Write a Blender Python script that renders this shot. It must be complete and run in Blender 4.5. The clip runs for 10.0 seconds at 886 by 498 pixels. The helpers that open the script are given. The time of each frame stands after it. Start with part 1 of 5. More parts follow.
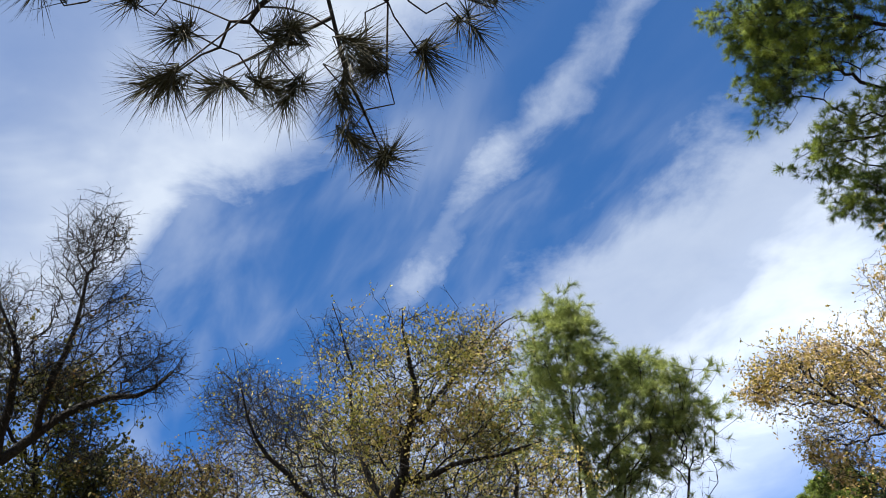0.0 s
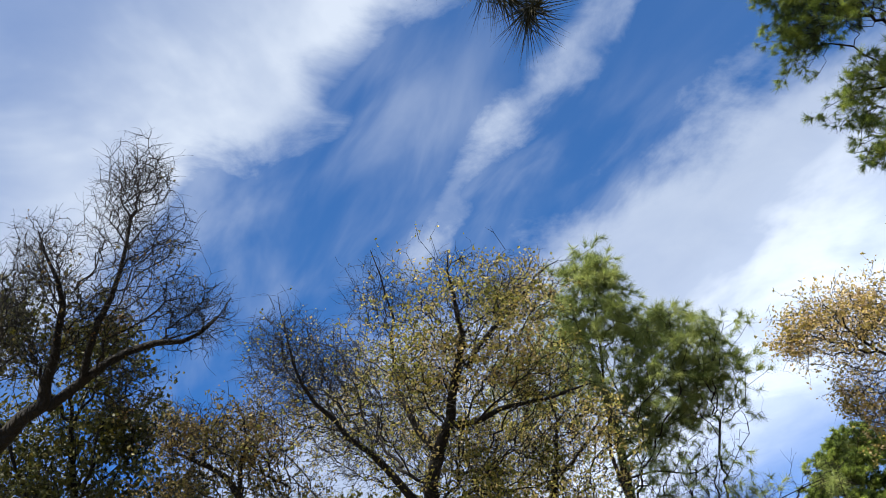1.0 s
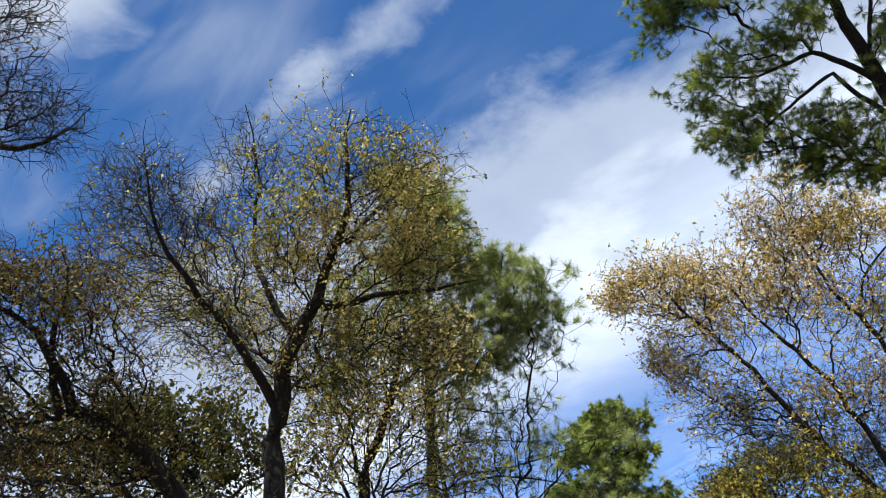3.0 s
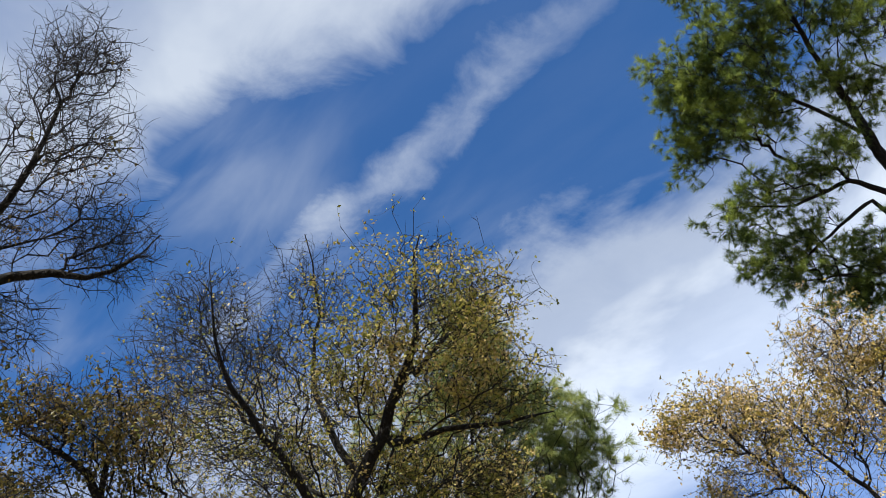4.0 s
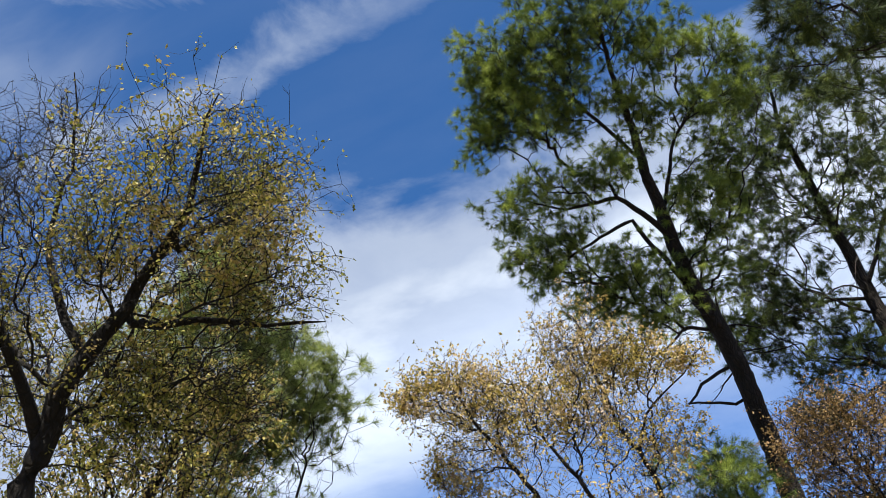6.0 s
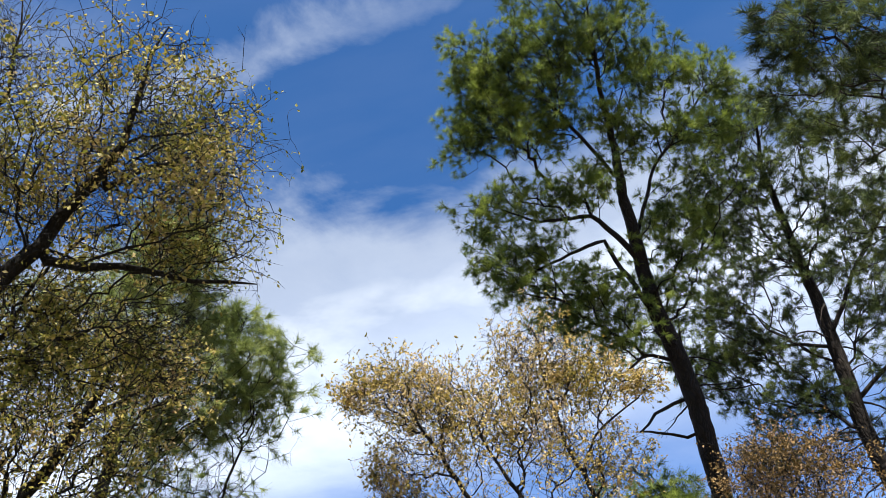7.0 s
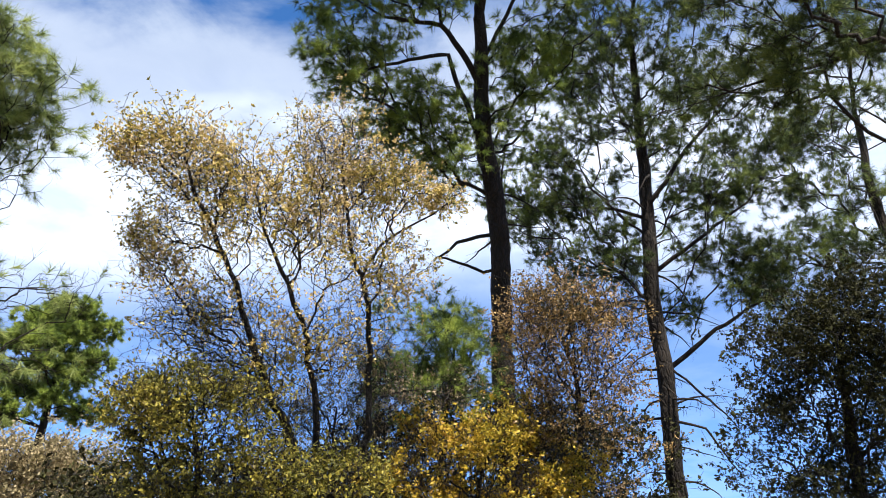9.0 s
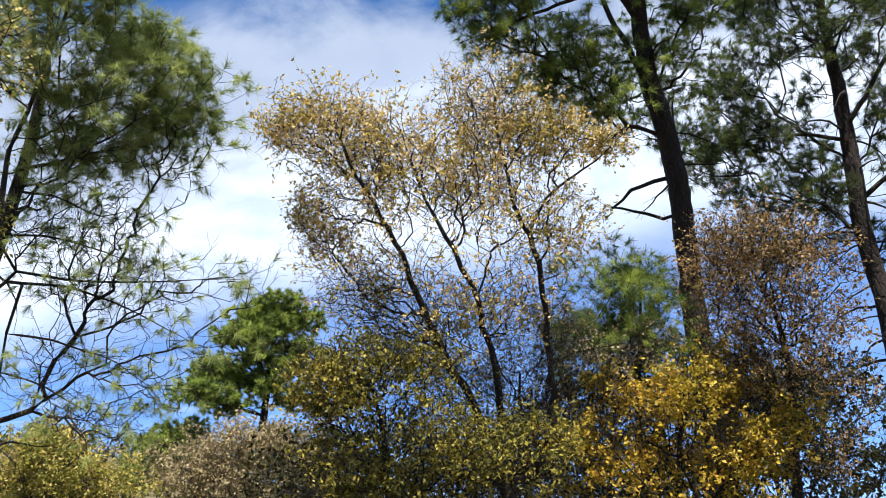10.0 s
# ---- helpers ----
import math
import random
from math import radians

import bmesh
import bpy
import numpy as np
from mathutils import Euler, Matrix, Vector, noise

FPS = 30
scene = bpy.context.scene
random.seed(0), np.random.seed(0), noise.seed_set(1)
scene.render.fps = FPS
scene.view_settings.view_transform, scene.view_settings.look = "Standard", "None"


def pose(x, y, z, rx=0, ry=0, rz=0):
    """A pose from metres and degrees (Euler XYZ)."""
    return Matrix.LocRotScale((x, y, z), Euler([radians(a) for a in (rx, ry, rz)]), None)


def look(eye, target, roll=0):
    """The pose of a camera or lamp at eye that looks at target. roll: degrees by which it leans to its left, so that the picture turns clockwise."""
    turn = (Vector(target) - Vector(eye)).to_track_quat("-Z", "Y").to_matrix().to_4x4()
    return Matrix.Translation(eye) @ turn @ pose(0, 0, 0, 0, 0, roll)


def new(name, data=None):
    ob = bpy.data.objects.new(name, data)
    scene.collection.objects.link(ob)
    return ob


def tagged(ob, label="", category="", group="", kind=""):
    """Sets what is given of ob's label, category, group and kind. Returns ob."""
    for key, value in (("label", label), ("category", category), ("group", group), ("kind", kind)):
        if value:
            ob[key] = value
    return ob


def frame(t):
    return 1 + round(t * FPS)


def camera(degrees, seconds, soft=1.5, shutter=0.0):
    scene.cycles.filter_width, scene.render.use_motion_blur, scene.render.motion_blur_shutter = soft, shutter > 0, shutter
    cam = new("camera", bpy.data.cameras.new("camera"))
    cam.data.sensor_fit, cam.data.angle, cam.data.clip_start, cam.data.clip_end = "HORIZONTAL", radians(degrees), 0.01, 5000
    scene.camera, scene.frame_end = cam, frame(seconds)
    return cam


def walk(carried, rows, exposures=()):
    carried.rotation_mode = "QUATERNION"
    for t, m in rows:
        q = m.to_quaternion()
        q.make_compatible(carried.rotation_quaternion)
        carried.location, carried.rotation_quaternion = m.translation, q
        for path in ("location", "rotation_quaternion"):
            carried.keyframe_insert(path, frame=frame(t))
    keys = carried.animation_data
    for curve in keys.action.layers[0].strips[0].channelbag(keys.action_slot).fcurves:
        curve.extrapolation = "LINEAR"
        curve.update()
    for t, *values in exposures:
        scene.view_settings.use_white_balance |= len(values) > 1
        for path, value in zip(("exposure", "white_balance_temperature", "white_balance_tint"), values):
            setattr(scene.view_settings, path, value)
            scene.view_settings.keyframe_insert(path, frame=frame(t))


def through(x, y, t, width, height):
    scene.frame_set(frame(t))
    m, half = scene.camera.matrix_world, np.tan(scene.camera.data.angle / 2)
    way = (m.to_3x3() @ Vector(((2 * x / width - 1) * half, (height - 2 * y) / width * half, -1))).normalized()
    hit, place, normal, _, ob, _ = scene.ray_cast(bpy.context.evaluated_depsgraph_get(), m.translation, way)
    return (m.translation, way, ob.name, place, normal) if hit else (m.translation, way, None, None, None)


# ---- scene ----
cam = camera(55.14, 10.0, soft=0.35)
PATH = [
    (0, (0.000, 0.000, 1.600), (-0.069, 1.578, 2.827), -12.65),
    (0.5, (-0.269, 0.127, 1.533), (-0.336, 1.708, 2.757), -12.30),
    (1, (-0.578, 0.292, 1.541), (-0.681, 1.908, 2.714), -12.83),
    (1.5, (-0.987, 0.489, 1.521), (-1.122, 2.170, 2.597), -11.82),
    (2, (-1.269, 0.794, 1.451), (-1.355, 2.507, 2.479), -10.75),
    (2.5, (-1.662, 1.177, 1.554), (-1.459, 2.894, 2.560), -10.10),
    (2.7, (-1.793, 1.383, 1.506), (-1.421, 3.086, 2.487), -11.22),
    (3.8, (-2.447, 2.013, 1.717), (-2.108, 3.574, 2.920), -14.99),
    (4, (-2.525, 2.098, 1.751), (-2.168, 3.602, 3.019), -13.37),
    (4.5, (-2.685, 2.407, 1.775), (-2.066, 3.825, 3.042), -13.66),
    (5, (-2.745, 2.685, 1.755), (-2.022, 4.076, 2.997), -12.92),
    (5.5, (-2.740, 3.109, 1.718), (-1.884, 4.499, 2.874), -13.81),
    (5.7, (-2.725, 3.249, 1.705), (-1.841, 4.645, 2.832), -13.74),
    (6.8, (-2.225, 3.705, 1.631), (-1.311, 5.051, 2.794), -8.35),
    (7, (-2.101, 3.808, 1.632), (-1.166, 5.153, 2.780), -7.32),
    (7.5, (-1.646, 4.058, 1.591), (-0.588, 5.353, 2.688), -3.97),
    (8, (-1.181, 4.152, 1.502), (0.065, 5.353, 2.504), -2.36),
    (8.5, (-0.493, 4.245, 1.471), (0.846, 5.425, 2.375), -0.62),
    (9, (0.049, 4.427, 1.369), (1.331, 5.734, 2.175), 0.41),
    (9.5, (0.532, 4.594, 1.322), (1.635, 6.107, 2.025), -1.13),
    (10, (0.979, 4.770, 1.352), (1.921, 6.367, 2.100), -0.51),
]
walk(cam, [(t, look(eye, target, roll)) for t, eye, target, roll in PATH], [(0, 1.25), (2.7, 1.22), (4.5, 1.0), (5.7, 1.1), (7, 1.27), (8.5, 1.42), (9, 1.5), (9.5, 1.62), (10, 1.4)])

# ---- light ----
SUN_ELEV, SUN_AZ = radians(60), radians(212)
sun_way = Vector((math.sin(SUN_AZ) * math.cos(SUN_ELEV), math.cos(SUN_AZ) * math.cos(SUN_ELEV), math.sin(SUN_ELEV)))
sun = new("sun", bpy.data.lights.new("sun", "SUN"))
sun.data.energy, sun.data.angle, sun.data.color = 5.0, radians(0.55), (1.0, 0.92, 0.78)
sun.matrix_world = look(sun_way * 60, (0, 0, 0))


def tree_of(mat):
    mat.use_nodes = True
    mat.node_tree.nodes.clear()
    return mat.node_tree


class Nodes:
    """Short writing for shader nodes."""

    def __init__(self, owner):
        self.t = tree_of(owner)

    def add(self, kind, **sets):
        n = self.t.nodes.new(kind)
        for key, value in sets.items():
            if key == "op":
                n.operation = value
            elif key == "blend":
                n.blend_type = value
            elif key == "dims":
                n.noise_dimensions = value
            elif key == "data":
                n.data_type = value
        return n

    def put(self, n, **links):
        for key, value in links.items():
            name = key.replace("_", " ")
            sock = n.inputs[int(key[1:])] if key[0] == "i" and key[1:].isdigit() else n.inputs[name]
            if isinstance(value, bpy.types.NodeSocket):
                self.t.links.new(value, sock)
            else:
                sock.default_value = value
        return n

    def math(self, op, a, b=0.0, c=0.0, clamp=False):
        n = self.add("ShaderNodeMath", op=op)
        n.use_clamp = clamp
        self.put(n, i0=a, i1=b, i2=c)
        return n.outputs[0]

    def noise(self, vector, scale, detail=4.0, rough=0.55, distort=0.0):
        n = self.add("ShaderNodeTexNoise")
        self.put(n, Vector=vector, Scale=scale, Detail=detail, Roughness=rough, Distortion=distort)
        return n.outputs["Fac"]

    def ramp(self, fac, stops):
        n = self.add("ShaderNodeValToRGB")
        els = n.color_ramp.elements
        while len(els) < len(stops):
            els.new(0.5)
        for e, (at, col) in zip(els, stops):
            e.position, e.color = at, (*col, 1)
        self.put(n, Fac=fac)
        return n.outputs["Color"]

    def mix(self, fac, a, b, blend="MIX"):
        n = self.add("ShaderNodeMix", data="RGBA", blend=blend)
        self.put(n, i0=fac, i6=a, i7=b)
        return n.outputs[2]

    def step(self, value, lo, hi):
        n = self.add("ShaderNodeMapRange")
        n.interpolation_type = "SMOOTHSTEP"
        self.put(n, Value=value, i1=lo, i2=hi)
        return n.outputs[0]


# ---- sky ----
world = bpy.data.worlds.new("sky")
scene.world = world
n = Nodes(world)
air = n.add("ShaderNodeTexSky")
air.sky_type, air.sun_disc, air.sun_elevation, air.sun_rotation = "NISHITA", False, SUN_ELEV, SUN_AZ
air.altitude, air.air_density, air.dust_density, air.ozone_density = 2000.0, 1.0, 0.2, 4.0
rich = n.put(n.add("ShaderNodeHueSaturation"), Hue=0.5, Saturation=1.5, Color=air.outputs[0]).outputs[0]
way = n.add("ShaderNodeTexCoord").outputs["Generated"]
sep = n.put(n.add("ShaderNodeSeparateXYZ"), Vector=way)
rich = n.mix(1.0, rich, n.ramp(sep.outputs[2], [(0.08, (0.86, 0.76, 0.98)), (0.6, (0.92, 0.98, 1.05))]), "MULTIPLY")
up = n.math("MAXIMUM", n.math("ADD", sep.outputs[2], 0.06), 0.02)
# the cloud sheet lies flat and high: plan coordinates east and north, turned so that one axis runs along the streaks
east, north = n.math("DIVIDE", sep.outputs[0], up), n.math("DIVIDE", sep.outputs[1], up)
flat = n.put(n.add("ShaderNodeCombineXYZ"), X=east, Y=north, Z=0.0).outputs[0]
along0 = n.math("SUBTRACT", n.math("MULTIPLY", east, 0.63), n.math("MULTIPLY", north, 0.78))
cross0 = n.math("ADD", n.math("MULTIPLY", east, 0.78), n.math("MULTIPLY", north, 0.63))
turnd = n.put(n.add("ShaderNodeCombineXYZ"), X=along0, Y=cross0, Z=0.0).outputs[0]
fibre = n.put(n.add("ShaderNodeMapping"), Vector=turnd, Scale=(1.0, 2.6, 1)).outputs[0]
billow = n.noise(flat, 2.6, 5, 0.55, 0.3)
wisp = n.noise(fibre, 2.4, 5, 0.5, 0.4)
fine = n.noise(flat, 7.0, 6, 0.6, 0.4)
cross = n.math("ADD", cross0, n.math("ADD", n.math("MULTIPLY", n.math("SUBTRACT", billow, 0.5), 0.24), n.math("MULTIPLY", n.math("SUBTRACT", wisp, 0.5), 0.1)))
# thick sheet on one side, with a slanting edge
edge = n.math("ADD", n.math("MULTIPLY", along0, 0.42), 0.74)
sheet = n.math("SUBTRACT", 1.0, n.step(n.math("ADD", n.math("SUBTRACT", cross, edge), n.math("MULTIPLY", n.math("SUBTRACT", n.noise(flat, 5.0, 6, 0.62, 0.5), 0.5), 0.22)), -0.12, 0.04))
sheet = n.math("MULTIPLY", sheet, n.math("ADD", n.math("MULTIPLY", n.step(n.math("SUBTRACT", cross, edge), -0.45, -0.12), 0.42), n.math("ADD", 0.36, n.math("MULTIPLY", n.step(billow, 0.4, 0.66), 0.3))))
# one narrow streak
near = n.math("DIVIDE", n.math("SUBTRACT", n.math("ADD", cross, n.math("MULTIPLY", n.math("SUBTRACT", n.noise(flat, 7.0, 6, 0.66, 0.4), 0.5), 0.12)), 0.685), 0.042)
streak = n.math("POWER", 2.718, n.math("MULTIPLY", n.math("MULTIPLY", near, near), -1.0))
streak = n.math("MULTIPLY", streak, n.math("MULTIPLY", n.step(along0, -1.25, -0.98), n.math("SUBTRACT", 1.0, n.step(along0, -0.4, 0.1))))
streak = n.math("MULTIPLY", streak, n.math("MULTIPLY", n.math("ADD", 0.3, n.math("MULTIPLY", n.step(n.noise(flat, 5.0, 6, 0.62, 0.4), 0.3, 0.7), 0.5)), n.math("SUBTRACT", 1.0, n.math("MULTIPLY", n.step(along0, -0.75, -0.45), 0.4))))
# veil that thickens to a white bank, then clears towards the horizon
lean = n.math("MULTIPLY", n.math("MINIMUM", n.math("ADD", along0, 0.6), 0.3), 0.35)
veil = n.math("MULTIPLY", n.step(n.math("ADD", n.math("SUBTRACT", cross, lean), n.math("ADD", n.math("MULTIPLY", n.math("SUBTRACT", wisp, 0.5), 0.2), n.math("MULTIPLY", n.math("SUBTRACT", n.noise(flat, 4.0, 6, 0.6, 0.3), 0.5), 0.5))), 0.88, 1.16), 0.72)
bank = n.math("MULTIPLY", n.step(cross, 1.12, 1.4), 1.0)
bank = n.math("MAXIMUM", veil, n.math("MULTIPLY", bank, n.math("ADD", 0.62, n.math("MULTIPLY", n.step(billow, 0.3, 0.62), 0.38))))
bank = n.math("MULTIPLY", bank, n.math("SUBTRACT", 1.0, n.math("MULTIPLY", n.step(cross, 1.75, 2.4), 0.72)))
thin = n.math("ADD", 0.07, n.math("MULTIPLY", n.step(wisp, 0.38, 0.75), n.math("SUBTRACT", 0.34, n.math("MULTIPLY", n.step(along0, -0.8, -0.45), 0.31))))
cover = n.math("MAXIMUM", n.math("MAXIMUM", sheet, streak), n.math("MAXIMUM", bank, thin))
cover = n.math("MULTIPLY", cover, n.math("ADD", 0.86, n.math("MULTIPLY", fine, 0.28)), clamp=True)
cloud = n.put(n.add("ShaderNodeBackground"), Color=(0.77, 0.865, 1.02, 1), Strength=n.math("ADD", 0.4, n.math("MULTIPLY", n.step(cross, 1.2, 1.65), 0.17)))
clear = n.put(n.add("ShaderNodeBackground"), Color=rich, Strength=0.076)
both = n.put(n.add("ShaderNodeMixShader"), i0=cover, i1=clear.outputs[0], i2=cloud.outputs[0])
n.put(n.add("ShaderNodeOutputWorld"), Surface=both.outputs[0])


# ---- materials ----
def bark_material(name, dark, light, scale=9.0, rough=0.95):
    mat = bpy.data.materials.new(name)
    n = Nodes(mat)
    where = n.add("ShaderNodeTexCoord").outputs["Object"]
    shaky = n.add("ShaderNodeTexNoise")
    n.put(shaky, Vector=where, Scale=3.0, Detail=4.0)
    moved = n.add("ShaderNodeVectorMath", op="MULTIPLY_ADD")
    n.put(moved, i0=shaky.outputs["Color"], i1=(0.22, 0.22, 0.5), i2=where)
    squeeze = n.put(n.add("ShaderNodeMapping"), Vector=moved.outputs[0], Scale=(1.0, 1.0, 0.24)).outputs[0]
    plates = n.add("ShaderNodeTexVoronoi")
    plates.feature = "DISTANCE_TO_EDGE"
    n.put(plates, Vector=squeeze, Scale=scale)
    grain = n.noise(squeeze, scale * 4, 6, 0.65)
    broad = n.noise(where, 0.9, 3)
    crack = n.step(plates.outputs["Distance"], -0.02, 0.3)
    tone = n.math("MULTIPLY", crack, n.math("ADD", n.math("MULTIPLY", grain, 0.7), n.math("MULTIPLY", broad, 0.5)), clamp=True)
    col = n.ramp(tone, [(0.05, dark), (0.75, light)])
    bump = n.put(n.add("ShaderNodeBump"), Strength=0.8, Distance=0.03, Height=n.math("ADD", crack, n.math("MULTIPLY", grain, 0.5)))
    p = n.put(n.add("ShaderNodeBsdfPrincipled"), Base_Color=col, Roughness=rough, Normal=bump.outputs[0])
    n.put(n.add("ShaderNodeOutputMaterial"), Surface=p.outputs[0])
    return mat


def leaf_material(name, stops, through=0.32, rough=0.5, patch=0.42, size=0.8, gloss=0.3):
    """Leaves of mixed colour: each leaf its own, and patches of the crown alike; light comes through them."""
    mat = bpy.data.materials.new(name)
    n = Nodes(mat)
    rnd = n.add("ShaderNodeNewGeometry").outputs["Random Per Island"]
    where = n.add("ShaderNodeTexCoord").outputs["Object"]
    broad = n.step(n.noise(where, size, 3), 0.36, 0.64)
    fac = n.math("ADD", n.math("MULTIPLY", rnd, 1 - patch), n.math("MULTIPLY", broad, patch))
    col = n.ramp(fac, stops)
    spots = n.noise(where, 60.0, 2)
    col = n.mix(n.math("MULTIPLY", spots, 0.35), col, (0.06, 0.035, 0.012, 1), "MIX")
    p = n.put(n.add("ShaderNodeBsdfPrincipled"), Base_Color=col, Roughness=rough, Specular_IOR_Level=gloss)
    t = n.put(n.add("ShaderNodeBsdfTranslucent"), Color=col)
    m = n.put(n.add("ShaderNodeMixShader"), i0=through, i1=p.outputs[0], i2=t.outputs[0])
    n.put(n.add("ShaderNodeOutputMaterial"), Surface=m.outputs[0])
    return mat


# bark set far darker than real: trunks read as unlit by colour
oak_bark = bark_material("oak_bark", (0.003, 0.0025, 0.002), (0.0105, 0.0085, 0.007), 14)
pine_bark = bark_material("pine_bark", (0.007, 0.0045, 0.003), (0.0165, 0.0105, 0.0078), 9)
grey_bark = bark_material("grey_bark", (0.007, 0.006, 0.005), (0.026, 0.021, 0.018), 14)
leaf_olive = leaf_material("leaf_olive", [(0.0, (0.08, 0.1, 0.018)), (0.35, (0.2, 0.22, 0.03)), (0.62, (0.46, 0.39, 0.085)), (0.85, (0.52, 0.4, 0.17)), (1.0, (0.2, 0.12, 0.04))])
leaf_gold = leaf_material("leaf_gold", [(0.0, (0.12, 0.13, 0.018)), (0.35, (0.46, 0.36, 0.07)), (0.6, (0.62, 0.46, 0.15)), (0.85, (0.72, 0.57, 0.34)), (1.0, (0.2, 0.1, 0.034))])
leaf_yellow = leaf_material("leaf_yellow", [(0.0, (0.12, 0.13, 0.01)), (0.4, (0.38, 0.29, 0.022)), (0.75, (0.54, 0.36, 0.035)), (1.0, (0.26, 0.12, 0.018))])
leaf_tan = leaf_material("leaf_tan", [(0.0, (0.04, 0.04, 0.012)), (0.35, (0.17, 0.11, 0.035)), (0.7, (0.4, 0.26, 0.1)), (0.85, (0.5, 0.34, 0.17)), (1.0, (0.07, 0.04, 0.018))])
leaf_brown = leaf_material("leaf_brown", [(0.0, (0.075, 0.075, 0.012)), (0.35, (0.13, 0.095, 0.021)), (0.7, (0.15, 0.085, 0.025)), (1.0, (0.07, 0.04, 0.016))])
leaf_green = leaf_material("leaf_green", [(0.0, (0.022, 0.034, 0.006)), (0.5, (0.055, 0.068, 0.011)), (1.0, (0.15, 0.13, 0.02))])
# random patches from near black to bright paint lit and unlit tufts
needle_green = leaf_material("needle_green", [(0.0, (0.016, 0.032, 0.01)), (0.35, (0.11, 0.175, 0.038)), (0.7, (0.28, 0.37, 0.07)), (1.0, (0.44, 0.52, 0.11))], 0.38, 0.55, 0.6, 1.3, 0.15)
# lit copy of needle_green: sun on two pines brightened through the colour
needle_lit = leaf_material("needle_lit", [(0.0, (0.035, 0.06, 0.02)), (0.35, (0.18, 0.25, 0.07)), (0.75, (0.4, 0.47, 0.15)), (1.0, (0.55, 0.6, 0.22))], 0.48, 0.5, 0.5, 1.3, 0.2)
# shaded copy of needle_green: the right-hand pines are darkened by colour
needle_half_shade = leaf_material("needle_half_shade", [(0.0, (0.008, 0.018, 0.007)), (0.5, (0.05, 0.09, 0.03)), (1.0, (0.24, 0.3, 0.07))], 0.28, 0.55, 0.6, 1.3, 0.15)
leaf_dull = leaf_material("leaf_dull", [(0.0, (0.05, 0.06, 0.014)), (0.4, (0.13, 0.125, 0.028)), (0.75, (0.24, 0.17, 0.05)), (1.0, (0.1, 0.06, 0.026))])
# overhead bough: shade from the tree above is put into the needle colour
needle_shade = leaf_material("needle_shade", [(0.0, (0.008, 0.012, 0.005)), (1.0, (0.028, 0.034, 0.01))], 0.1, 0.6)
# oaks that stand in shade: the shade is put into their leaf colour
leaf_shaded = leaf_material("leaf_shaded", [(0.0, (0.006, 0.01, 0.004)), (0.6, (0.018, 0.026, 0.008)), (1.0, (0.055, 0.06, 0.016))], 0.15, 0.7, gloss=0.15)
leaf_beige = leaf_material("leaf_beige", [(0.0, (0.09, 0.085, 0.035)), (0.35, (0.26, 0.22, 0.11)), (0.75, (0.42, 0.34, 0.2)), (1.0, (0.16, 0.11, 0.06))])
leaf_scrub = leaf_material("leaf_scrub", [(0.0, (0.03, 0.036, 0.009)), (0.4, (0.12, 0.125, 0.022)), (0.75, (0.42, 0.36, 0.06)), (1.0, (0.05, 0.032, 0.014))], 0.28, gloss=0.2)


# ---- building helpers ----
def mesh_of(name, verts, tris=None, quads=None, mats=(), smooth=True):
    """A mesh from arrays of corners and of three- and four-cornered faces."""
    me = bpy.data.meshes.new(name)
    verts = np.asarray(verts, np.float32).reshape(-1, 3)
    tris = np.zeros((0, 3), np.int32) if tris is None else np.asarray(tris, np.int32).reshape(-1, 3)
    quads = np.zeros((0, 4), np.int32) if quads is None else np.asarray(quads, np.int32).reshape(-1, 4)
    me.vertices.add(len(verts))
    me.vertices.foreach_set("co", verts.ravel())
    me.loops.add(3 * len(tris) + 4 * len(quads))
    me.loops.foreach_set("vertex_index", np.r_[tris.ravel(), quads.ravel()])
    me.polygons.add(len(tris) + len(quads))
    sizes = np.r_[np.full(len(tris), 3), np.full(len(quads), 4)].astype(np.int32)
    me.polygons.foreach_set("loop_start", np.r_[0, np.cumsum(sizes)[:-1]].astype(np.int32) if len(sizes) else sizes)
    me.polygons.foreach_set("use_smooth", np.full(len(sizes), smooth))
    me.update(calc_edges=True)
    for m in mats:
        me.materials.append(m)
    return me


def part(name, me, parent, label=""):
    ob = new(name, me)
    ob.parent = parent
    return tagged(ob, label)


def thing(name, at, label, category, group=""):
    ob = new(name)
    ob.empty_display_size = 0.3
    ob.location = at
    return tagged(ob, label, category, group)


def tube(points, radii, sides, rng, lump=0.0):
    """Corners and faces of one tapered tube along a line."""
    p, r = np.asarray(points, float), np.asarray(radii, float)
    d = np.gradient(p, axis=0)
    d /= np.linalg.norm(d, axis=1, keepdims=True) + 1e-9
    ref = np.where(np.abs(d[:, 2:]) > 0.9, [[1.0, 0, 0]], [[0, 0, 1.0]])
    a = np.cross(d, ref)
    a /= np.linalg.norm(a, axis=1, keepdims=True) + 1e-9
    b = np.cross(d, a)
    ang = np.arange(sides) * 2 * np.pi / sides
    rr = r[:, None] * (1 + lump * rng.uniform(-1, 1, (len(p), sides)))
    v = p[:, None] + rr[..., None] * (np.cos(ang)[None, :, None] * a[:, None] + np.sin(ang)[None, :, None] * b[:, None])
    n, k = np.arange(len(p) - 1)[:, None] * sides, np.arange(sides)
    q = np.stack([n + k, n + (k + 1) % sides, n + sides + (k + 1) % sides, n + sides + k], -1)
    return v.reshape(-1, 3), q.reshape(-1, 4)


def joined(pieces):
    vs, fs, at = [], [], 0
    for v, f in pieces:
        vs.append(v)
        fs.append(np.asarray(f) + at)
        at += len(v)
    if not vs:
        return np.zeros((0, 3)), np.zeros((0, 4), int)
    return np.concatenate(vs), np.concatenate(fs)


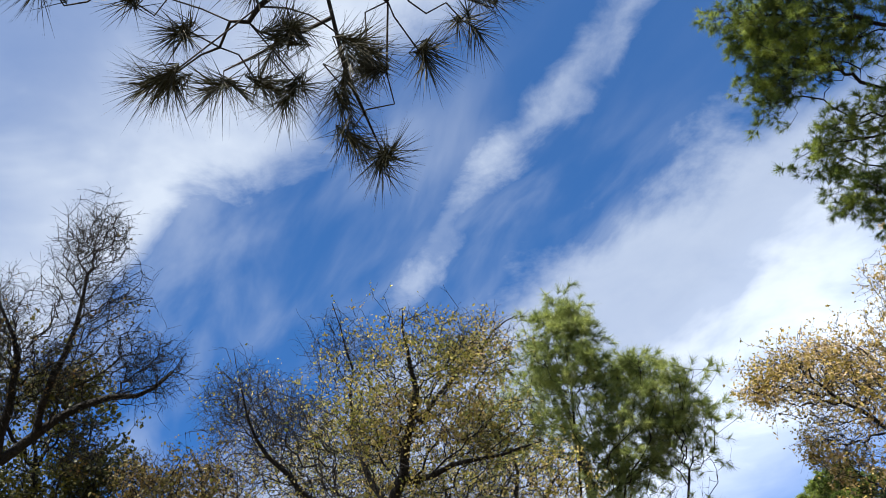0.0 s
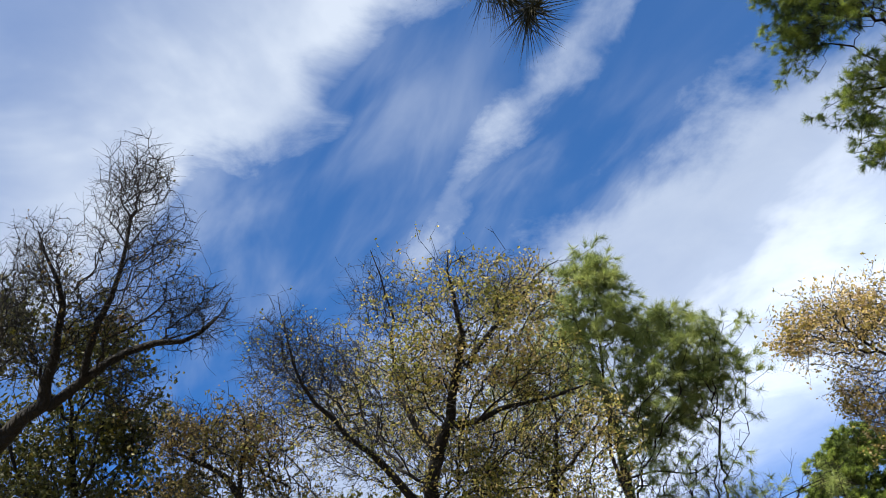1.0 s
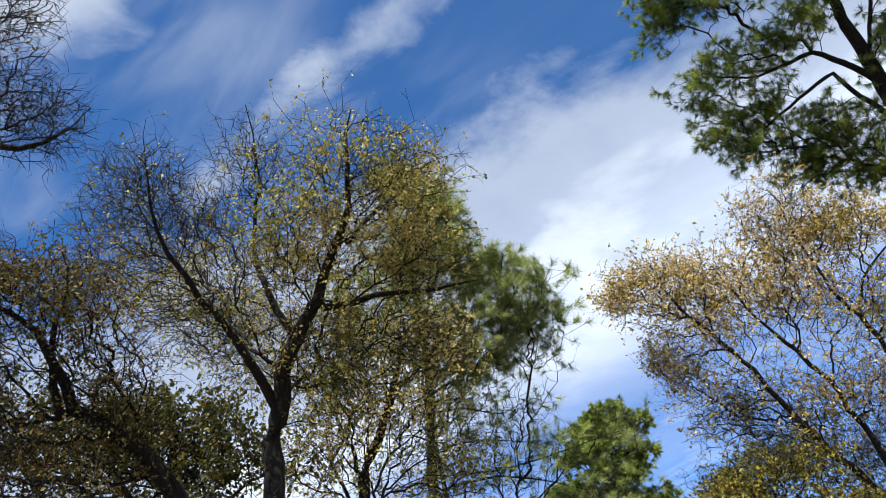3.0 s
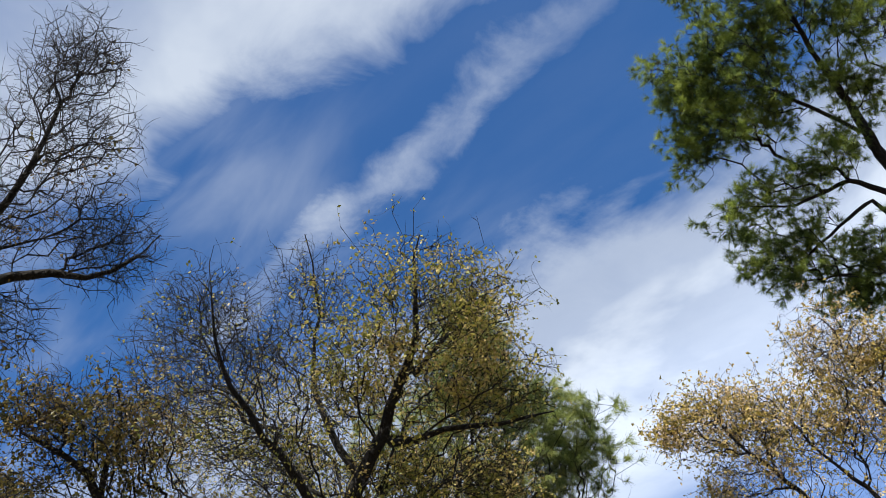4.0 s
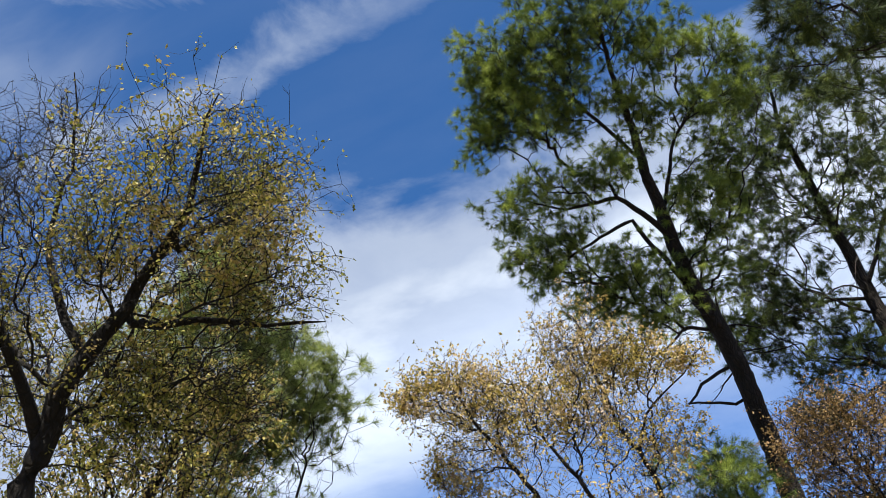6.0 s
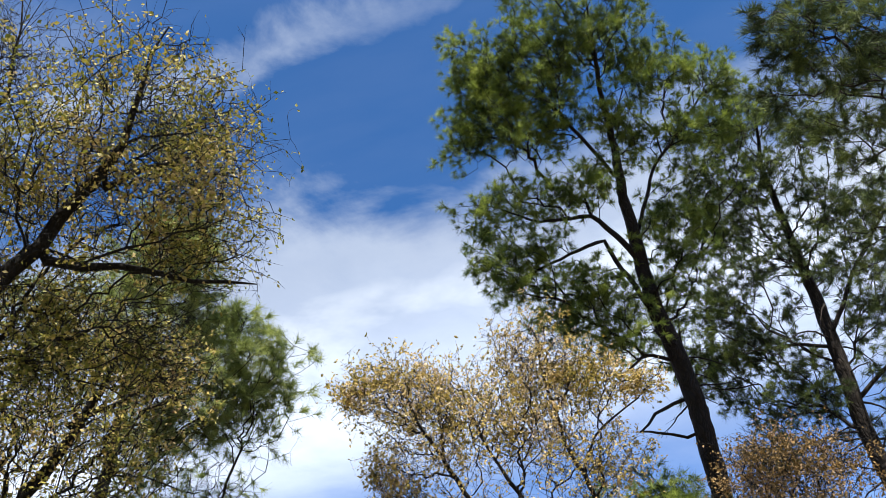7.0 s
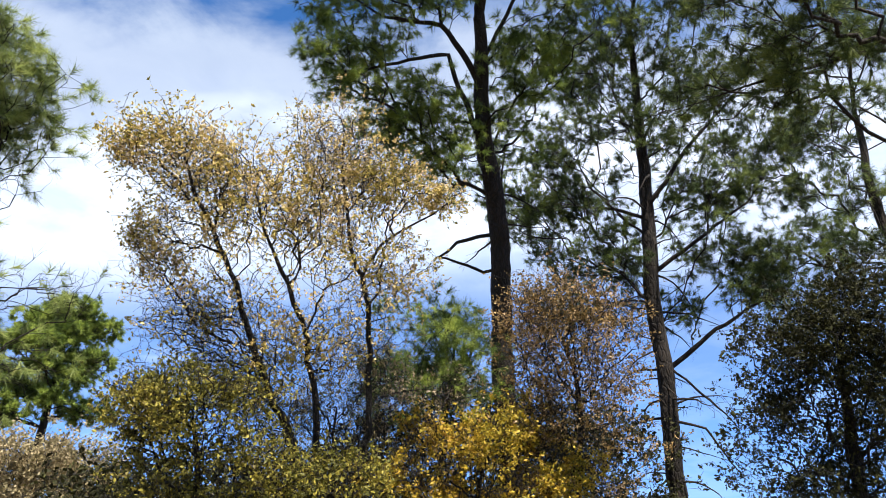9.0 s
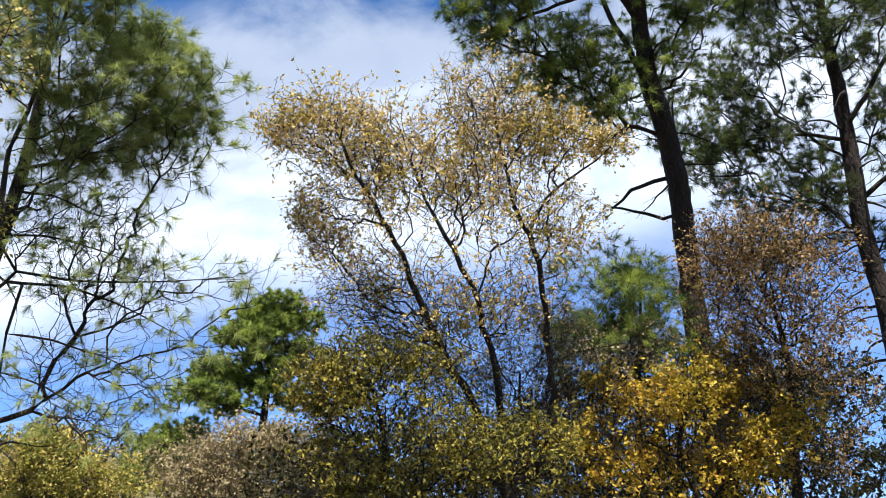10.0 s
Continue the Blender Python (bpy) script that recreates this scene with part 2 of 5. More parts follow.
def fill(rng, blobs, dense=1.0, bunch=0, bunch_size=0.4):
    """Points spread through rounded clumps (centre, radii, count), thicker towards the rim; bunch: points to a tight tuft."""
    out = []
    for c, rad, n in blobs:
        n = max(1, int(n * dense))
        if bunch and n > bunch:
            m = max(2, n // bunch)
            w = rng.normal(size=(m, 3))
            w /= np.linalg.norm(w, axis=1, keepdims=True)
            hubs = np.asarray(c) + w * (rng.uniform(0, 1, (m, 1)) ** 0.45) * (1 + rng.normal(0, 0.12, (m, 1))) * np.asarray(rad)
            size = bunch_size * rng.uniform(0.6, 1.3, (m, 1, 1))
            out.append((hubs[:, None] + rng.normal(size=(m, bunch, 3)) * size * [0.62, 0.62, 0.42]).reshape(-1, 3))
            continue
        w = rng.normal(size=(n, 3))
        w /= np.linalg.norm(w, axis=1, keepdims=True)
        out.append(np.asarray(c) + w * (rng.uniform(0, 1, (n, 1)) ** 0.42) * (1 + rng.normal(0, 0.16, (n, 1))) * np.asarray(rad))
    return np.concatenate(out)


def resample(line, step):
    line = np.asarray(line, float)
    seg = np.linalg.norm(np.diff(line[:, :3], axis=0), axis=1)
    s = np.r_[0, np.cumsum(seg)]
    n = max(2, int(s[-1] / step) + 1)
    w = np.linspace(0, s[-1], n)
    return np.stack([np.interp(w, s, line[:, k]) for k in range(line.shape[1])], 1)


class Skeleton:
    """Stems given as lines of (x, y, z, radius); branches find their way from them to points of the crown."""

    def __init__(self, rng, stems, points, reach=0.35, step=0.45, gnarl=0.05, tip=0.004, power=2.3, wander=0.35):
        pos, par, length, stem, fixed = [], [], [], [], []
        for k, line in enumerate(stems):
            line = resample(line, 0.3)
            wob = np.cumsum(rng.normal(0, gnarl * wander, (len(line), 3)), 0)
            wob -= np.linspace(0, 1, len(line))[:, None] * wob[-1]
            line[:, :3] += wob
            if k:
                old = np.array(pos)
                near = int(np.argmin(((old - line[0, :3]) ** 2).sum(1)))
                back, base = near, length[near]
            else:
                back, base = -1, 0.0
            for i, row in enumerate(line):
                par.append(back)
                length.append(base if back < 0 else length[back] + (np.linalg.norm(row[:3] - pos[back])))
                back = len(pos)
                pos.append(row[:3])
                stem.append(k)
                fixed.append(row[3])
        pts = points
        P = np.array(pos)
        cost_len = np.array(length) * reach
        # first distances to the stems
        best = np.full(len(pts), np.inf)
        who = np.zeros(len(pts), int)
        for i in range(len(P)):
            if stem[i] == 0 and P[i, 2] < self.low(stems):
                continue
            off = pts - P[i]
            d = np.linalg.norm(off, axis=1) + cost_len[i]
            m = d < best
            best[m], who[m] = d[m], i
        lp, lb, lw = pts.astype(np.float32), best.astype(np.float32), who
        for count in range(len(pts)):
            k = int(np.argmin(lb))
            if not np.isfinite(lb[k]):
                break
            a, b = pos[lw[k]], lp[k].astype(float)
            gap = np.linalg.norm(b - a)
            m = max(1, int(round(gap / step)))
            back = int(lw[k])
            lb[k] = np.inf
            lp[k] = 1e6
            bow = rng.normal(0, gnarl * gap, 3)
            for i in range(1, m + 1):
                f = i / m
                p = a + (b - a) * f + bow * math.sin(math.pi * f) + (rng.normal(0, gnarl * 0.5, 3) if i < m else 0)
                length.append(length[back] + np.linalg.norm(p - pos[back]))
                par.append(back)
                stem.append(stem[back])
                fixed.append(0.0)
                back = len(pos)
                pos.append(p)
                off = lp - p.astype(np.float32)
                d = np.sqrt(np.einsum("ij,ij->i", off, off)) + np.float32(reach * length[back])
                m2 = d < lb
                lb[m2], lw[m2] = d[m2], back
            if count % 150 == 149:
                live = lp[:, 0] < 1e5
                lp, lb, lw = lp[live], lb[live], lw[live]
                if not len(lp):
                    break
        self.pos, self.par, self.stem = np.array(pos), np.array(par), np.array(stem)
        n = len(pos)
        kids = [[] for _ in range(n)]
        for i, p in enumerate(par):
            if p >= 0:
                kids[p].append(i)
        self.kids = kids
        acc = np.zeros(n)
        for i in range(n - 1, -1, -1):
            if not kids[i]:
                acc[i] = tip**power
            if par[i] >= 0:
                acc[par[i]] += acc[i]
        # children come after their parents, so one pass from the end adds all up
        self.r = np.maximum(acc ** (1 / power), np.array(fixed))
        self.fixed = np.array(fixed)

    @staticmethod
    def low(stems):
        line = np.asarray(stems[0], float)
        return line[0, 2] + 0.28 * (line[-1, 2] - line[0, 2])

    def chains(self, seeds=None):
        """Lines of nodes: each follows its thickest child; the others start new lines."""
        out, todo = [], [0] if seeds is None else list(seeds)
        while todo:
            i = todo.pop()
            line = [self.par[i], i] if self.par[i] >= 0 else [i]
            while self.kids[i]:
                order = sorted(self.kids[i], key=lambda c: -self.r[c])
                todo += order[1:]
                i = order[0]
                line.append(i)
            out.append(line)
        return out

    def tips(self, thick):
        return np.array([i for i in range(len(self.pos)) if self.r[i] < thick and self.fixed[i] == 0.0])

    def ways(self, idx):
        d = self.pos[idx] - self.pos[np.maximum(self.par[idx], 0)]
        return d / (np.linalg.norm(d, axis=1, keepdims=True) + 1e-9)


def turned(rng, n):
    """Random frames: three rows of unit vectors."""
    a = rng.normal(size=(n, 3))
    a /= np.linalg.norm(a, axis=1, keepdims=True)
    b = np.cross(a, rng.normal(size=(n, 3)))
    b /= np.linalg.norm(b, axis=1, keepdims=True) + 1e-9
    return a, b, np.cross(a, b)


def leaf_arrays(rng, at, size, droop=0.3):
    """Folded, pointed leaves, at the given places."""
    n = len(at)
    a, b, c = turned(rng, n)
    a[:, 2] -= droop
    a /= np.linalg.norm(a, axis=1, keepdims=True)
    b = np.cross(a, b)
    b /= np.linalg.norm(b, axis=1, keepdims=True) + 1e-9
    c = np.cross(a, b)
    s = (size * rng.uniform(0.6, 1.25, n))[:, None]
    w = s * rng.uniform(0.22, 0.36, (n, 1))
    lift = s * rng.uniform(0.02, 0.16, (n, 1))
    v = np.stack([at, at + a * s * 0.5 + b * w + c * lift, at + a * s * 0.5 - b * w + c * lift, at + a * s], 1)
    f = np.array([[0, 3, 1], [0, 2, 3]])
    return v.reshape(-1, 3), (np.arange(n)[:, None, None] * 4 + f[None]).reshape(-1, 3)


def twig_arrays(rng, at, way, reach, thick, bend=0.35, sag=0.12, m=4):
    """Short crooked twigs that leave the given places: their lines, and corners and faces of their three-sided tubes."""
    n = len(at)
    d = way + rng.normal(0, 0.55, (n, 3))
    d /= np.linalg.norm(d, axis=1, keepdims=True) + 1e-9
    ln = (reach * rng.uniform(0.45, 1.25, n))[:, None] / (m - 1)
    line = [at]
    for _ in range(m - 1):
        d = d + rng.normal(0, bend, (n, 3)) - [0, 0, sag]
        d /= np.linalg.norm(d, axis=1, keepdims=True) + 1e-9
        line.append(line[-1] + d * ln)
    line = np.stack(line, 1)
    a = np.cross(d, rng.normal(size=(n, 3)))
    a /= np.linalg.norm(a, axis=1, keepdims=True) + 1e-9
    b = np.cross(d, a)
    ring = np.stack([a, -0.5 * a + 0.866 * b, -0.5 * a - 0.866 * b], 1)
    r = np.linspace(1.0, 0.45, m) * thick
    v = line[:, :, None] + ring[:, None] * r[None, :, None, None]
    i, k = np.arange(m - 1)[:, None] * 3, np.arange(3)
    q = np.stack([i + k, i + (k + 1) % 3, i + 3 + (k + 1) % 3, i + 3 + k], -1).reshape(-1, 4)
    q = (np.arange(n)[:, None, None] * (3 * m) + q[None]).reshape(-1, 4)
    return line, d, v.reshape(-1, 3), q


def brush_arrays(rng, tip, way, count, length, width, along=0.14, close=0.2, wide=1.25):
    """Brushes of long needles that fan forward from the last stretch of a twig."""
    n = len(tip) * count
    way = way / (np.linalg.norm(way, axis=1, keepdims=True) + 1e-9)
    d = np.repeat(way, count, 0)
    o = np.repeat(tip, count, 0) - d * rng.uniform(0, along, (n, 1))
    w = np.cross(d, rng.normal(size=(n, 3)))
    w /= np.linalg.norm(w, axis=1, keepdims=True) + 1e-9
    ang = rng.uniform(close, wide, (n, 1))
    d = d * np.cos(ang) + w * np.sin(ang) - [0, 0, 0.1]
    d /= np.linalg.norm(d, axis=1, keepdims=True)
    side = np.cross(d, rng.normal(size=(n, 3)))
    side /= np.linalg.norm(side, axis=1, keepdims=True) + 1e-9
    ln = length * rng.uniform(0.7, 1.1, (n, 1))
    v = np.stack([o - side * width * 0.5, o + side * width * 0.5, o + d * ln], 1)
    return v.reshape(-1, 3), np.arange(n * 3).reshape(-1, 3)


def sides_for(r):
    return 10 if r > 0.12 else 7 if r > 0.05 else 5 if r > 0.02 else 3


def build_tree(name, label, category, stems, blobs, seed, bark, leaf_mat, kind="oak", group="", leaf=0.085, leaves=3, scatter=0.14,
               reach=0.35, gnarl=0.06, tip=0.005, power=2.3, thick=0.02, needles=34, needle=0.17, blade=0.0045, limbs=60, share=1.0, step=0.45, girth=1.0, dense=1.0, bunch=0, bunch_size=0.4, upward=0.45, wander=0.35, tufts=3, dead=None, bare=(), twigs=1.5, twig=0.22, sag=0.12, kinks=4, thin=None):
    """One tree: a trunk, its limbs with their own branches, and the leaves or needles of each limb."""
    rng = np.random.default_rng(seed)
    base = np.array(stems[0][0][:3], float)
    stems = [(np.array(s, float) - [*base, 0]) * [1, 1, 1, girth] for s in stems]
    blobs = [(np.array(c, float) - base, r, n) for c, r, n in blobs]
    sk = Skeleton(rng, stems, fill(rng, blobs, dense, bunch, bunch_size), reach=reach, gnarl=gnarl, tip=tip, power=power, step=step, wander=wander)
    root = thing(name, base, label, category, group)
    on_trunk = set(np.nonzero((sk.stem == 0) & (sk.fixed > 0))[0].tolist())
    line = sorted(on_trunk)
    tp, tr = sk.pos[line], sk.r[line]
    # a flared foot that goes a little into the ground
    tp = np.concatenate([tp[:1] - [0, 0, 0.35], tp])
    tr = np.r_[tr[0] * 1.35, tr]
    v, q = tube(tp, tr, 14, rng, 0.06)
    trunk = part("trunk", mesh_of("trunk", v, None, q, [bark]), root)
    if dead:
        # dry, broken branches on the lower trunk
        count, lo, hi, long = dead
        for _ in range(count):
            k = int(len(line) * rng.uniform(lo, hi))
            turn, size = rng.uniform(0, 2 * np.pi), long * rng.uniform(0.3, 1.1)
            d = np.array([math.cos(turn), math.sin(turn), rng.uniform(-0.1, 0.35)])
            m = 7
            p = [sk.pos[line[k]] + d * sk.r[line[k]] * 0.6]
            for i in range(m):
                d = d + rng.normal(0, 0.16, 3) + [0, 0, -0.09]
                d /= np.linalg.norm(d)
                p.append(p[-1] + d * size / m)
            p = np.array(p)
            r0 = 0.012 + 0.014 * size
            pieces = [tube(p, np.linspace(r0, 0.006, m + 1), 5, rng, 0.08)]
            for i in range(2, m + 1):
                for _ in range(rng.integers(0, 3)):
                    e = d * 0.6 + rng.normal(0, 0.7, 3) - [0, 0, 0.35]
                    e /= np.linalg.norm(e)
                    q1 = p[i] + e * size * rng.uniform(0.08, 0.2)
                    q2 = q1 + (e + rng.normal(0, 0.5, 3)) * size * rng.uniform(0.06, 0.16)
                    pieces.append(tube(np.array([p[i], q1, q2]), [0.007, 0.006, 0.004], 3, rng))
            v, q = joined(pieces)
            part("dead_branch", mesh_of("dead_branch", v, None, q, [bark]), root, "dry leafless broken branch")
    # every line that leaves the trunk is the seed of a limb
    seeds = [c for i in line for c in sk.kids[i] if c not in on_trunk]
    seeds.sort(key=lambda c: -sk.r[c])
    groups = [[c] for c in seeds[:limbs]] + ([seeds[limbs:]] if seeds[limbs:] else [])
    for k, some in enumerate(groups):
        chains = sk.chains(some)
        pieces = []
        inside = set()
        for ch in chains:
            inside.update(ch[1:])
            r = np.minimum(sk.r[ch], sk.r[ch[1]] if len(ch) > 1 else 1)
            pieces.append(tube(sk.pos[ch], r, sides_for(r[0]), rng, 0.05))
        tips = np.array([i for i in inside if sk.r[i] < thick and sk.fixed[i] == 0.0], int)
        tips.sort()
        ends = np.array([i for i in tips if not sk.kids[i]], int)
        host = np.repeat(ends, tufts) if kind == "pine" else np.repeat(tips, rng.poisson(twigs, len(tips)))
        if len(host):
            way = sk.ways(host) * (0.8 if kind == "pine" else 0.6) + [0, 0, upward if kind == "pine" else 0.15]
            line, out, tv, tq = twig_arrays(rng, sk.pos[host], way, twig, tip * 0.7, sag=sag, m=kinks)
            pieces.append((tv, tq))
        v, q = joined(pieces)
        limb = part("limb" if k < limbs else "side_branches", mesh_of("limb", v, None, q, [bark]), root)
        if leaf_mat is None or not len(host):
            continue
        if kind == "oak":
            # leaves sit along the twigs
            n = rng.poisson(leaves / max(twigs, 0.2) * 0.6, len(host))
            who = np.repeat(np.arange(len(host)), n)
            at = line[who, rng.integers(1, line.shape[1], len(who))] + rng.normal(0, scatter * 0.3, (len(who), 3))
            if share < 1 and len(at):
                # leaves hold on in patches, and whole twigs stand bare
                patch = np.array([noise.noise(Vector(p * 0.5 + seed)) + 0.8 * noise.noise(Vector(p * 1.9 + seed)) for p in at])
                keep = patch > np.quantile(patch, 1 - share) + rng.normal(0, 0.12, len(at))
                at = at[keep]
            for centre, radius in bare:
                gone = np.linalg.norm(at + base - np.array(centre), axis=1) < radius * rng.uniform(0.8, 1.3, len(at))
                at = at[~gone | (rng.uniform(0, 1, len(at)) < 0.04)]
            if len(at):
                v, f = leaf_arrays(rng, at, leaf)
                part("foliage", mesh_of("foliage", v, f, None, [leaf_mat], False), limb)["kind"] = "stuff"
        else:
            keep = np.ones(len(host), bool)
            for centre, radius in bare:
                keep &= (np.linalg.norm(sk.pos[host] + base - np.array(centre), axis=1) > radius * rng.uniform(0.85, 1.2, len(host))) | (rng.uniform(0, 1, len(host)) < 0.12)
            if thin:
                low, high, few = thin
                keep &= rng.uniform(0, 1, len(host)) < np.clip((sk.pos[host][:, 2] - low) / (high - low), few, 1)
            if not keep.any():
                continue
            v, f = brush_arrays(rng, line[keep, -1], out[keep], needles, needle, blade, needle * 0.5)
            part("needles", mesh_of("needles", v, f, None, [leaf_mat], False), limb)["kind"] = "stuff"
    return root


# ---- ground ----
def ground_height(x, y):
    far = math.hypot(x, y)
    lift = 25.0 * (1 / (1 + math.exp(-(y - 110 - 0.25 * x) / 18))) * (0.75 + 0.25 * math.sin(x * 0.021 + 1.2))
    return lift + 0.18 * noise.noise(Vector((x * 0.13, y * 0.13, 3.1))) * min(1, far / 6) - 0.02


def build_ground():
    side = [math.copysign(abs(k / 40) ** 2.6 * 1600, k) for k in range(-40, 41)]
    verts = [(x, y + 20, ground_height(x, y + 20)) for y in side for x in side]
    n = len(side)
    quads = [(j * n + i, j * n + i + 1, j * n + n + i + 1, j * n + n + i) for j in range(n - 1) for i in range(n - 1)]
    mat = bpy.data.materials.new("forest_floor")
    m = Nodes(mat)
    where = m.add("ShaderNodeTexCoord").outputs["Object"]
    tone = m.math("ADD", m.math("MULTIPLY", m.noise(where, 0.35, 5), 0.5), m.math("MULTIPLY", m.noise(where, 14.0, 5), 0.5))
    col = m.ramp(tone, [(0.3, (0.045, 0.035, 0.018)), (0.55, (0.1, 0.078, 0.038)), (0.75, (0.125, 0.105, 0.045))])
    bump = m.put(m.add("ShaderNodeBump"), Strength=0.6, Distance=0.06, Height=m.noise(where, 20.0, 4))
    p = m.put(m.add("ShaderNodeBsdfPrincipled"), Base_Color=col, Roughness=0.95, Normal=bump.outputs[0])
    m.put(m.add("ShaderNodeOutputMaterial"), Surface=p.outputs[0])
    ob = new("ground", mesh_of("ground", verts, None, quads, [mat]))
    tagged(ob, "dry brown forest floor with pine needles and fallen leaves", "ground", kind="structure")


build_ground()


def build_far_woods():
    """Scrub and small trees on the hill, too far to tell apart."""
    rng = np.random.default_rng(77)
    at = []
    while len(at) < 420:
        x, y = rng.uniform(-90, 190), rng.uniform(88, 190)
        size = rng.uniform(1.2, 3.4)
        h = ground_height(x, y)
        n = 95
        w = rng.normal(size=(n, 3))
        w /= np.linalg.norm(w, axis=1, keepdims=True)
        at.append(np.array([x, y, h + size * 0.9]) + w * size * rng.uniform(0.3, 1.05, (n, 1)) * [1, 1, 1.15])
    v, f = leaf_arrays(rng, np.concatenate(at), 0.75)
    ob = new("far_woods", mesh_of("far_woods", v, f, None, [leaf_green], False))
    tagged(ob, "distant hillside covered with olive scrub and small trees", "woods", kind="stuff")


build_far_woods()


# ---- trees ----
build_tree("oak_tree", "half-bare oak with sparse yellow-olive autumn leaves and dark forked trunk", "oak tree",
           [[(-2.37, 11.8, 0, 0.24), (-2.37, 11.8, 4.87, 0.19), (-2.09, 11.39, 5.54, 0.17), (-1.86, 11, 5.99, 0.13), (-1.63, 10.75, 6.24, 0.11), (-1.31, 10.22, 6.74, 0.08), (-1.09, 9.89, 7.09, 0.06), (-1.1, 9.48, 7.54, 0.03), (-1.08, 9.12, 7.91, 0.01)],
            [(-2.25, 11.61, 5.18, 0.12), (-2.46, 11.22, 5.58, 0.1), (-2.69, 10.88, 6.08, 0.08), (-3.07, 10.41, 6.39, 0.06), (-3.3, 10.03, 6.77, 0.05), (-3.43, 9.59, 7.08, 0.03), (-3.35, 9.08, 7.7, 0.01)],
            [(-1.9, 11.13, 5.97, 0.09), (-2.21, 11.14, 6.48, 0.08), (-2.37, 11.17, 6.98, 0.06), (-2.36, 11.08, 7.67, 0.04), (-2.32, 10.84, 8.41, 0.03), (-2.3, 10.44, 9.23, 0.01)],
            [(-1.63, 10.75, 6.24, 0.08), (-1.03, 10.81, 6.21, 0.06), (-0.49, 10.62, 6.21, 0.04), (-0.05, 10.45, 6.15, 0.03), (0.24, 10.33, 6.19, 0.01)],
            [(-1.31, 10.22, 6.74, 0.06), (-0.72, 10.35, 7.34, 0.04), (-0.17, 10.73, 7.94, 0.03), (0.4, 11.06, 8.6, 0.01)]],
           [((-1.1, 9.72, 7.34), (1.04, 1.04, 0.76), 330),
            ((-2.33, 10.71, 8.43), (0.55, 0.55, 0.73), 130),
            ((-3.43, 9.43, 7.33), (0.59, 0.59, 0.51), 170),
            ((-2.91, 9.86, 7.08), (0.48, 0.48, 0.48), 90),
            ((-0.27, 10.77, 8.05), (0.66, 0.66, 0.53), 170),
            ((-1.84, 10.51, 6.95), (0.92, 0.92, 0.5), 260),
            ((-0.5, 10.31, 6.51), (0.88, 0.88, 0.48), 240),
            ((-1.51, 11.07, 5.93), (0.75, 0.75, 0.66), 170),
            ((-2.86, 10.67, 6.2), (0.66, 0.66, 0.49), 120),
            ((-0.55, 11.12, 5.79), (0.57, 0.57, 0.49), 120),
            ((-1.85, 10.46, 6.84), (1.9, 1.9, 1.41), 170),
            ((-3.32, 10.07, 6.71), (0.89, 0.89, 0.73), 90),
            ((-4.05, 11.74, 8.26), (0.91, 0.91, 0.91), 170),
            ((-1.49, 11.27, 5.44), (0.74, 0.74, 0.49), 90),
            ((-3.6, 12.16, 7.87), (1.38, 1.38, 1.15), 300),
            ((-2.63, 13.28, 7.23), (0.68, 0.68, 1.06), 180)],
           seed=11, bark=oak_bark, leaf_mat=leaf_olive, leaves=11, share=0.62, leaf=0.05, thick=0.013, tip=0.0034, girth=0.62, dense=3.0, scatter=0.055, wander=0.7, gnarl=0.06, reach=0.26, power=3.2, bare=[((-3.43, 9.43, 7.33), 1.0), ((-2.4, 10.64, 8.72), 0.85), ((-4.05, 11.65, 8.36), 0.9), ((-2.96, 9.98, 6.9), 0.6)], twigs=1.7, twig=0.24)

build_tree("oak_tree", "nearly leafless oak with dark crooked limbs and fine bare twigs", "oak tree",
           [[(-8.6, 8.88, 0, 0.3), (-7.4, 8.68, 5.78, 0.2), (-6.76, 8.48, 6.16, 0.16), (-6.28, 8.32, 6.47, 0.14), (-5.88, 8.26, 6.62, 0.12), (-5.55, 7.93, 7.17, 0.07), (-5.35, 7.6, 7.52, 0.05), (-5.44, 7.06, 8.16, 0.01)],
            [(-5.88, 8.26, 6.62, 0.1), (-5.29, 8.34, 6.94, 0.08), (-4.93, 8.45, 7.19, 0.07), (-4.44, 8.63, 7.15, 0.04), (-4.07, 8.58, 7.27, 0.03), (-3.73, 8.42, 7.56, 0.01)],
            [(-5.45, 8.27, 6.84, 0.07), (-5.09, 7.88, 7.31, 0.06), (-4.72, 7.55, 7.69, 0.04), (-4.39, 7.18, 8.11, 0.01)],
            [(-6.76, 8.48, 6.16, 0.1), (-6.25, 7.81, 6.71, 0.07), (-6.18, 7.43, 7.13, 0.04), (-6.31, 7.08, 7.47, 0.02)]],
           [((-4.39, 7.36, 7.84), (0.62, 0.62, 0.69), 190),
            ((-4.24, 6.97, 8.38), (0.38, 0.38, 0.58), 120),
            ((-3.98, 7.05, 8.37), (0.14, 0.14, 0.21), 18),
            ((-4.24, 8.35, 7.43), (0.55, 0.55, 0.44), 190),
            ((-5.51, 7.28, 7.82), (0.41, 0.41, 0.62), 190),
            ((-6.06, 7.32, 7.32), (0.47, 0.47, 0.61), 150),
            ((-5.13, 7.84, 7.37), (0.53, 0.53, 0.42), 150),
            ((-5.9, 7.85, 7.07), (0.56, 0.56, 0.35), 90),
            ((-5.08, 8.49, 6.73), (0.43, 0.43, 0.36), 70)],
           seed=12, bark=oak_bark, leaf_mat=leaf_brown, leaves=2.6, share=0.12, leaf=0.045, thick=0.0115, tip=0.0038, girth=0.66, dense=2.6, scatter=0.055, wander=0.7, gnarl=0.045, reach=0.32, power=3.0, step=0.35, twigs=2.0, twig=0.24)

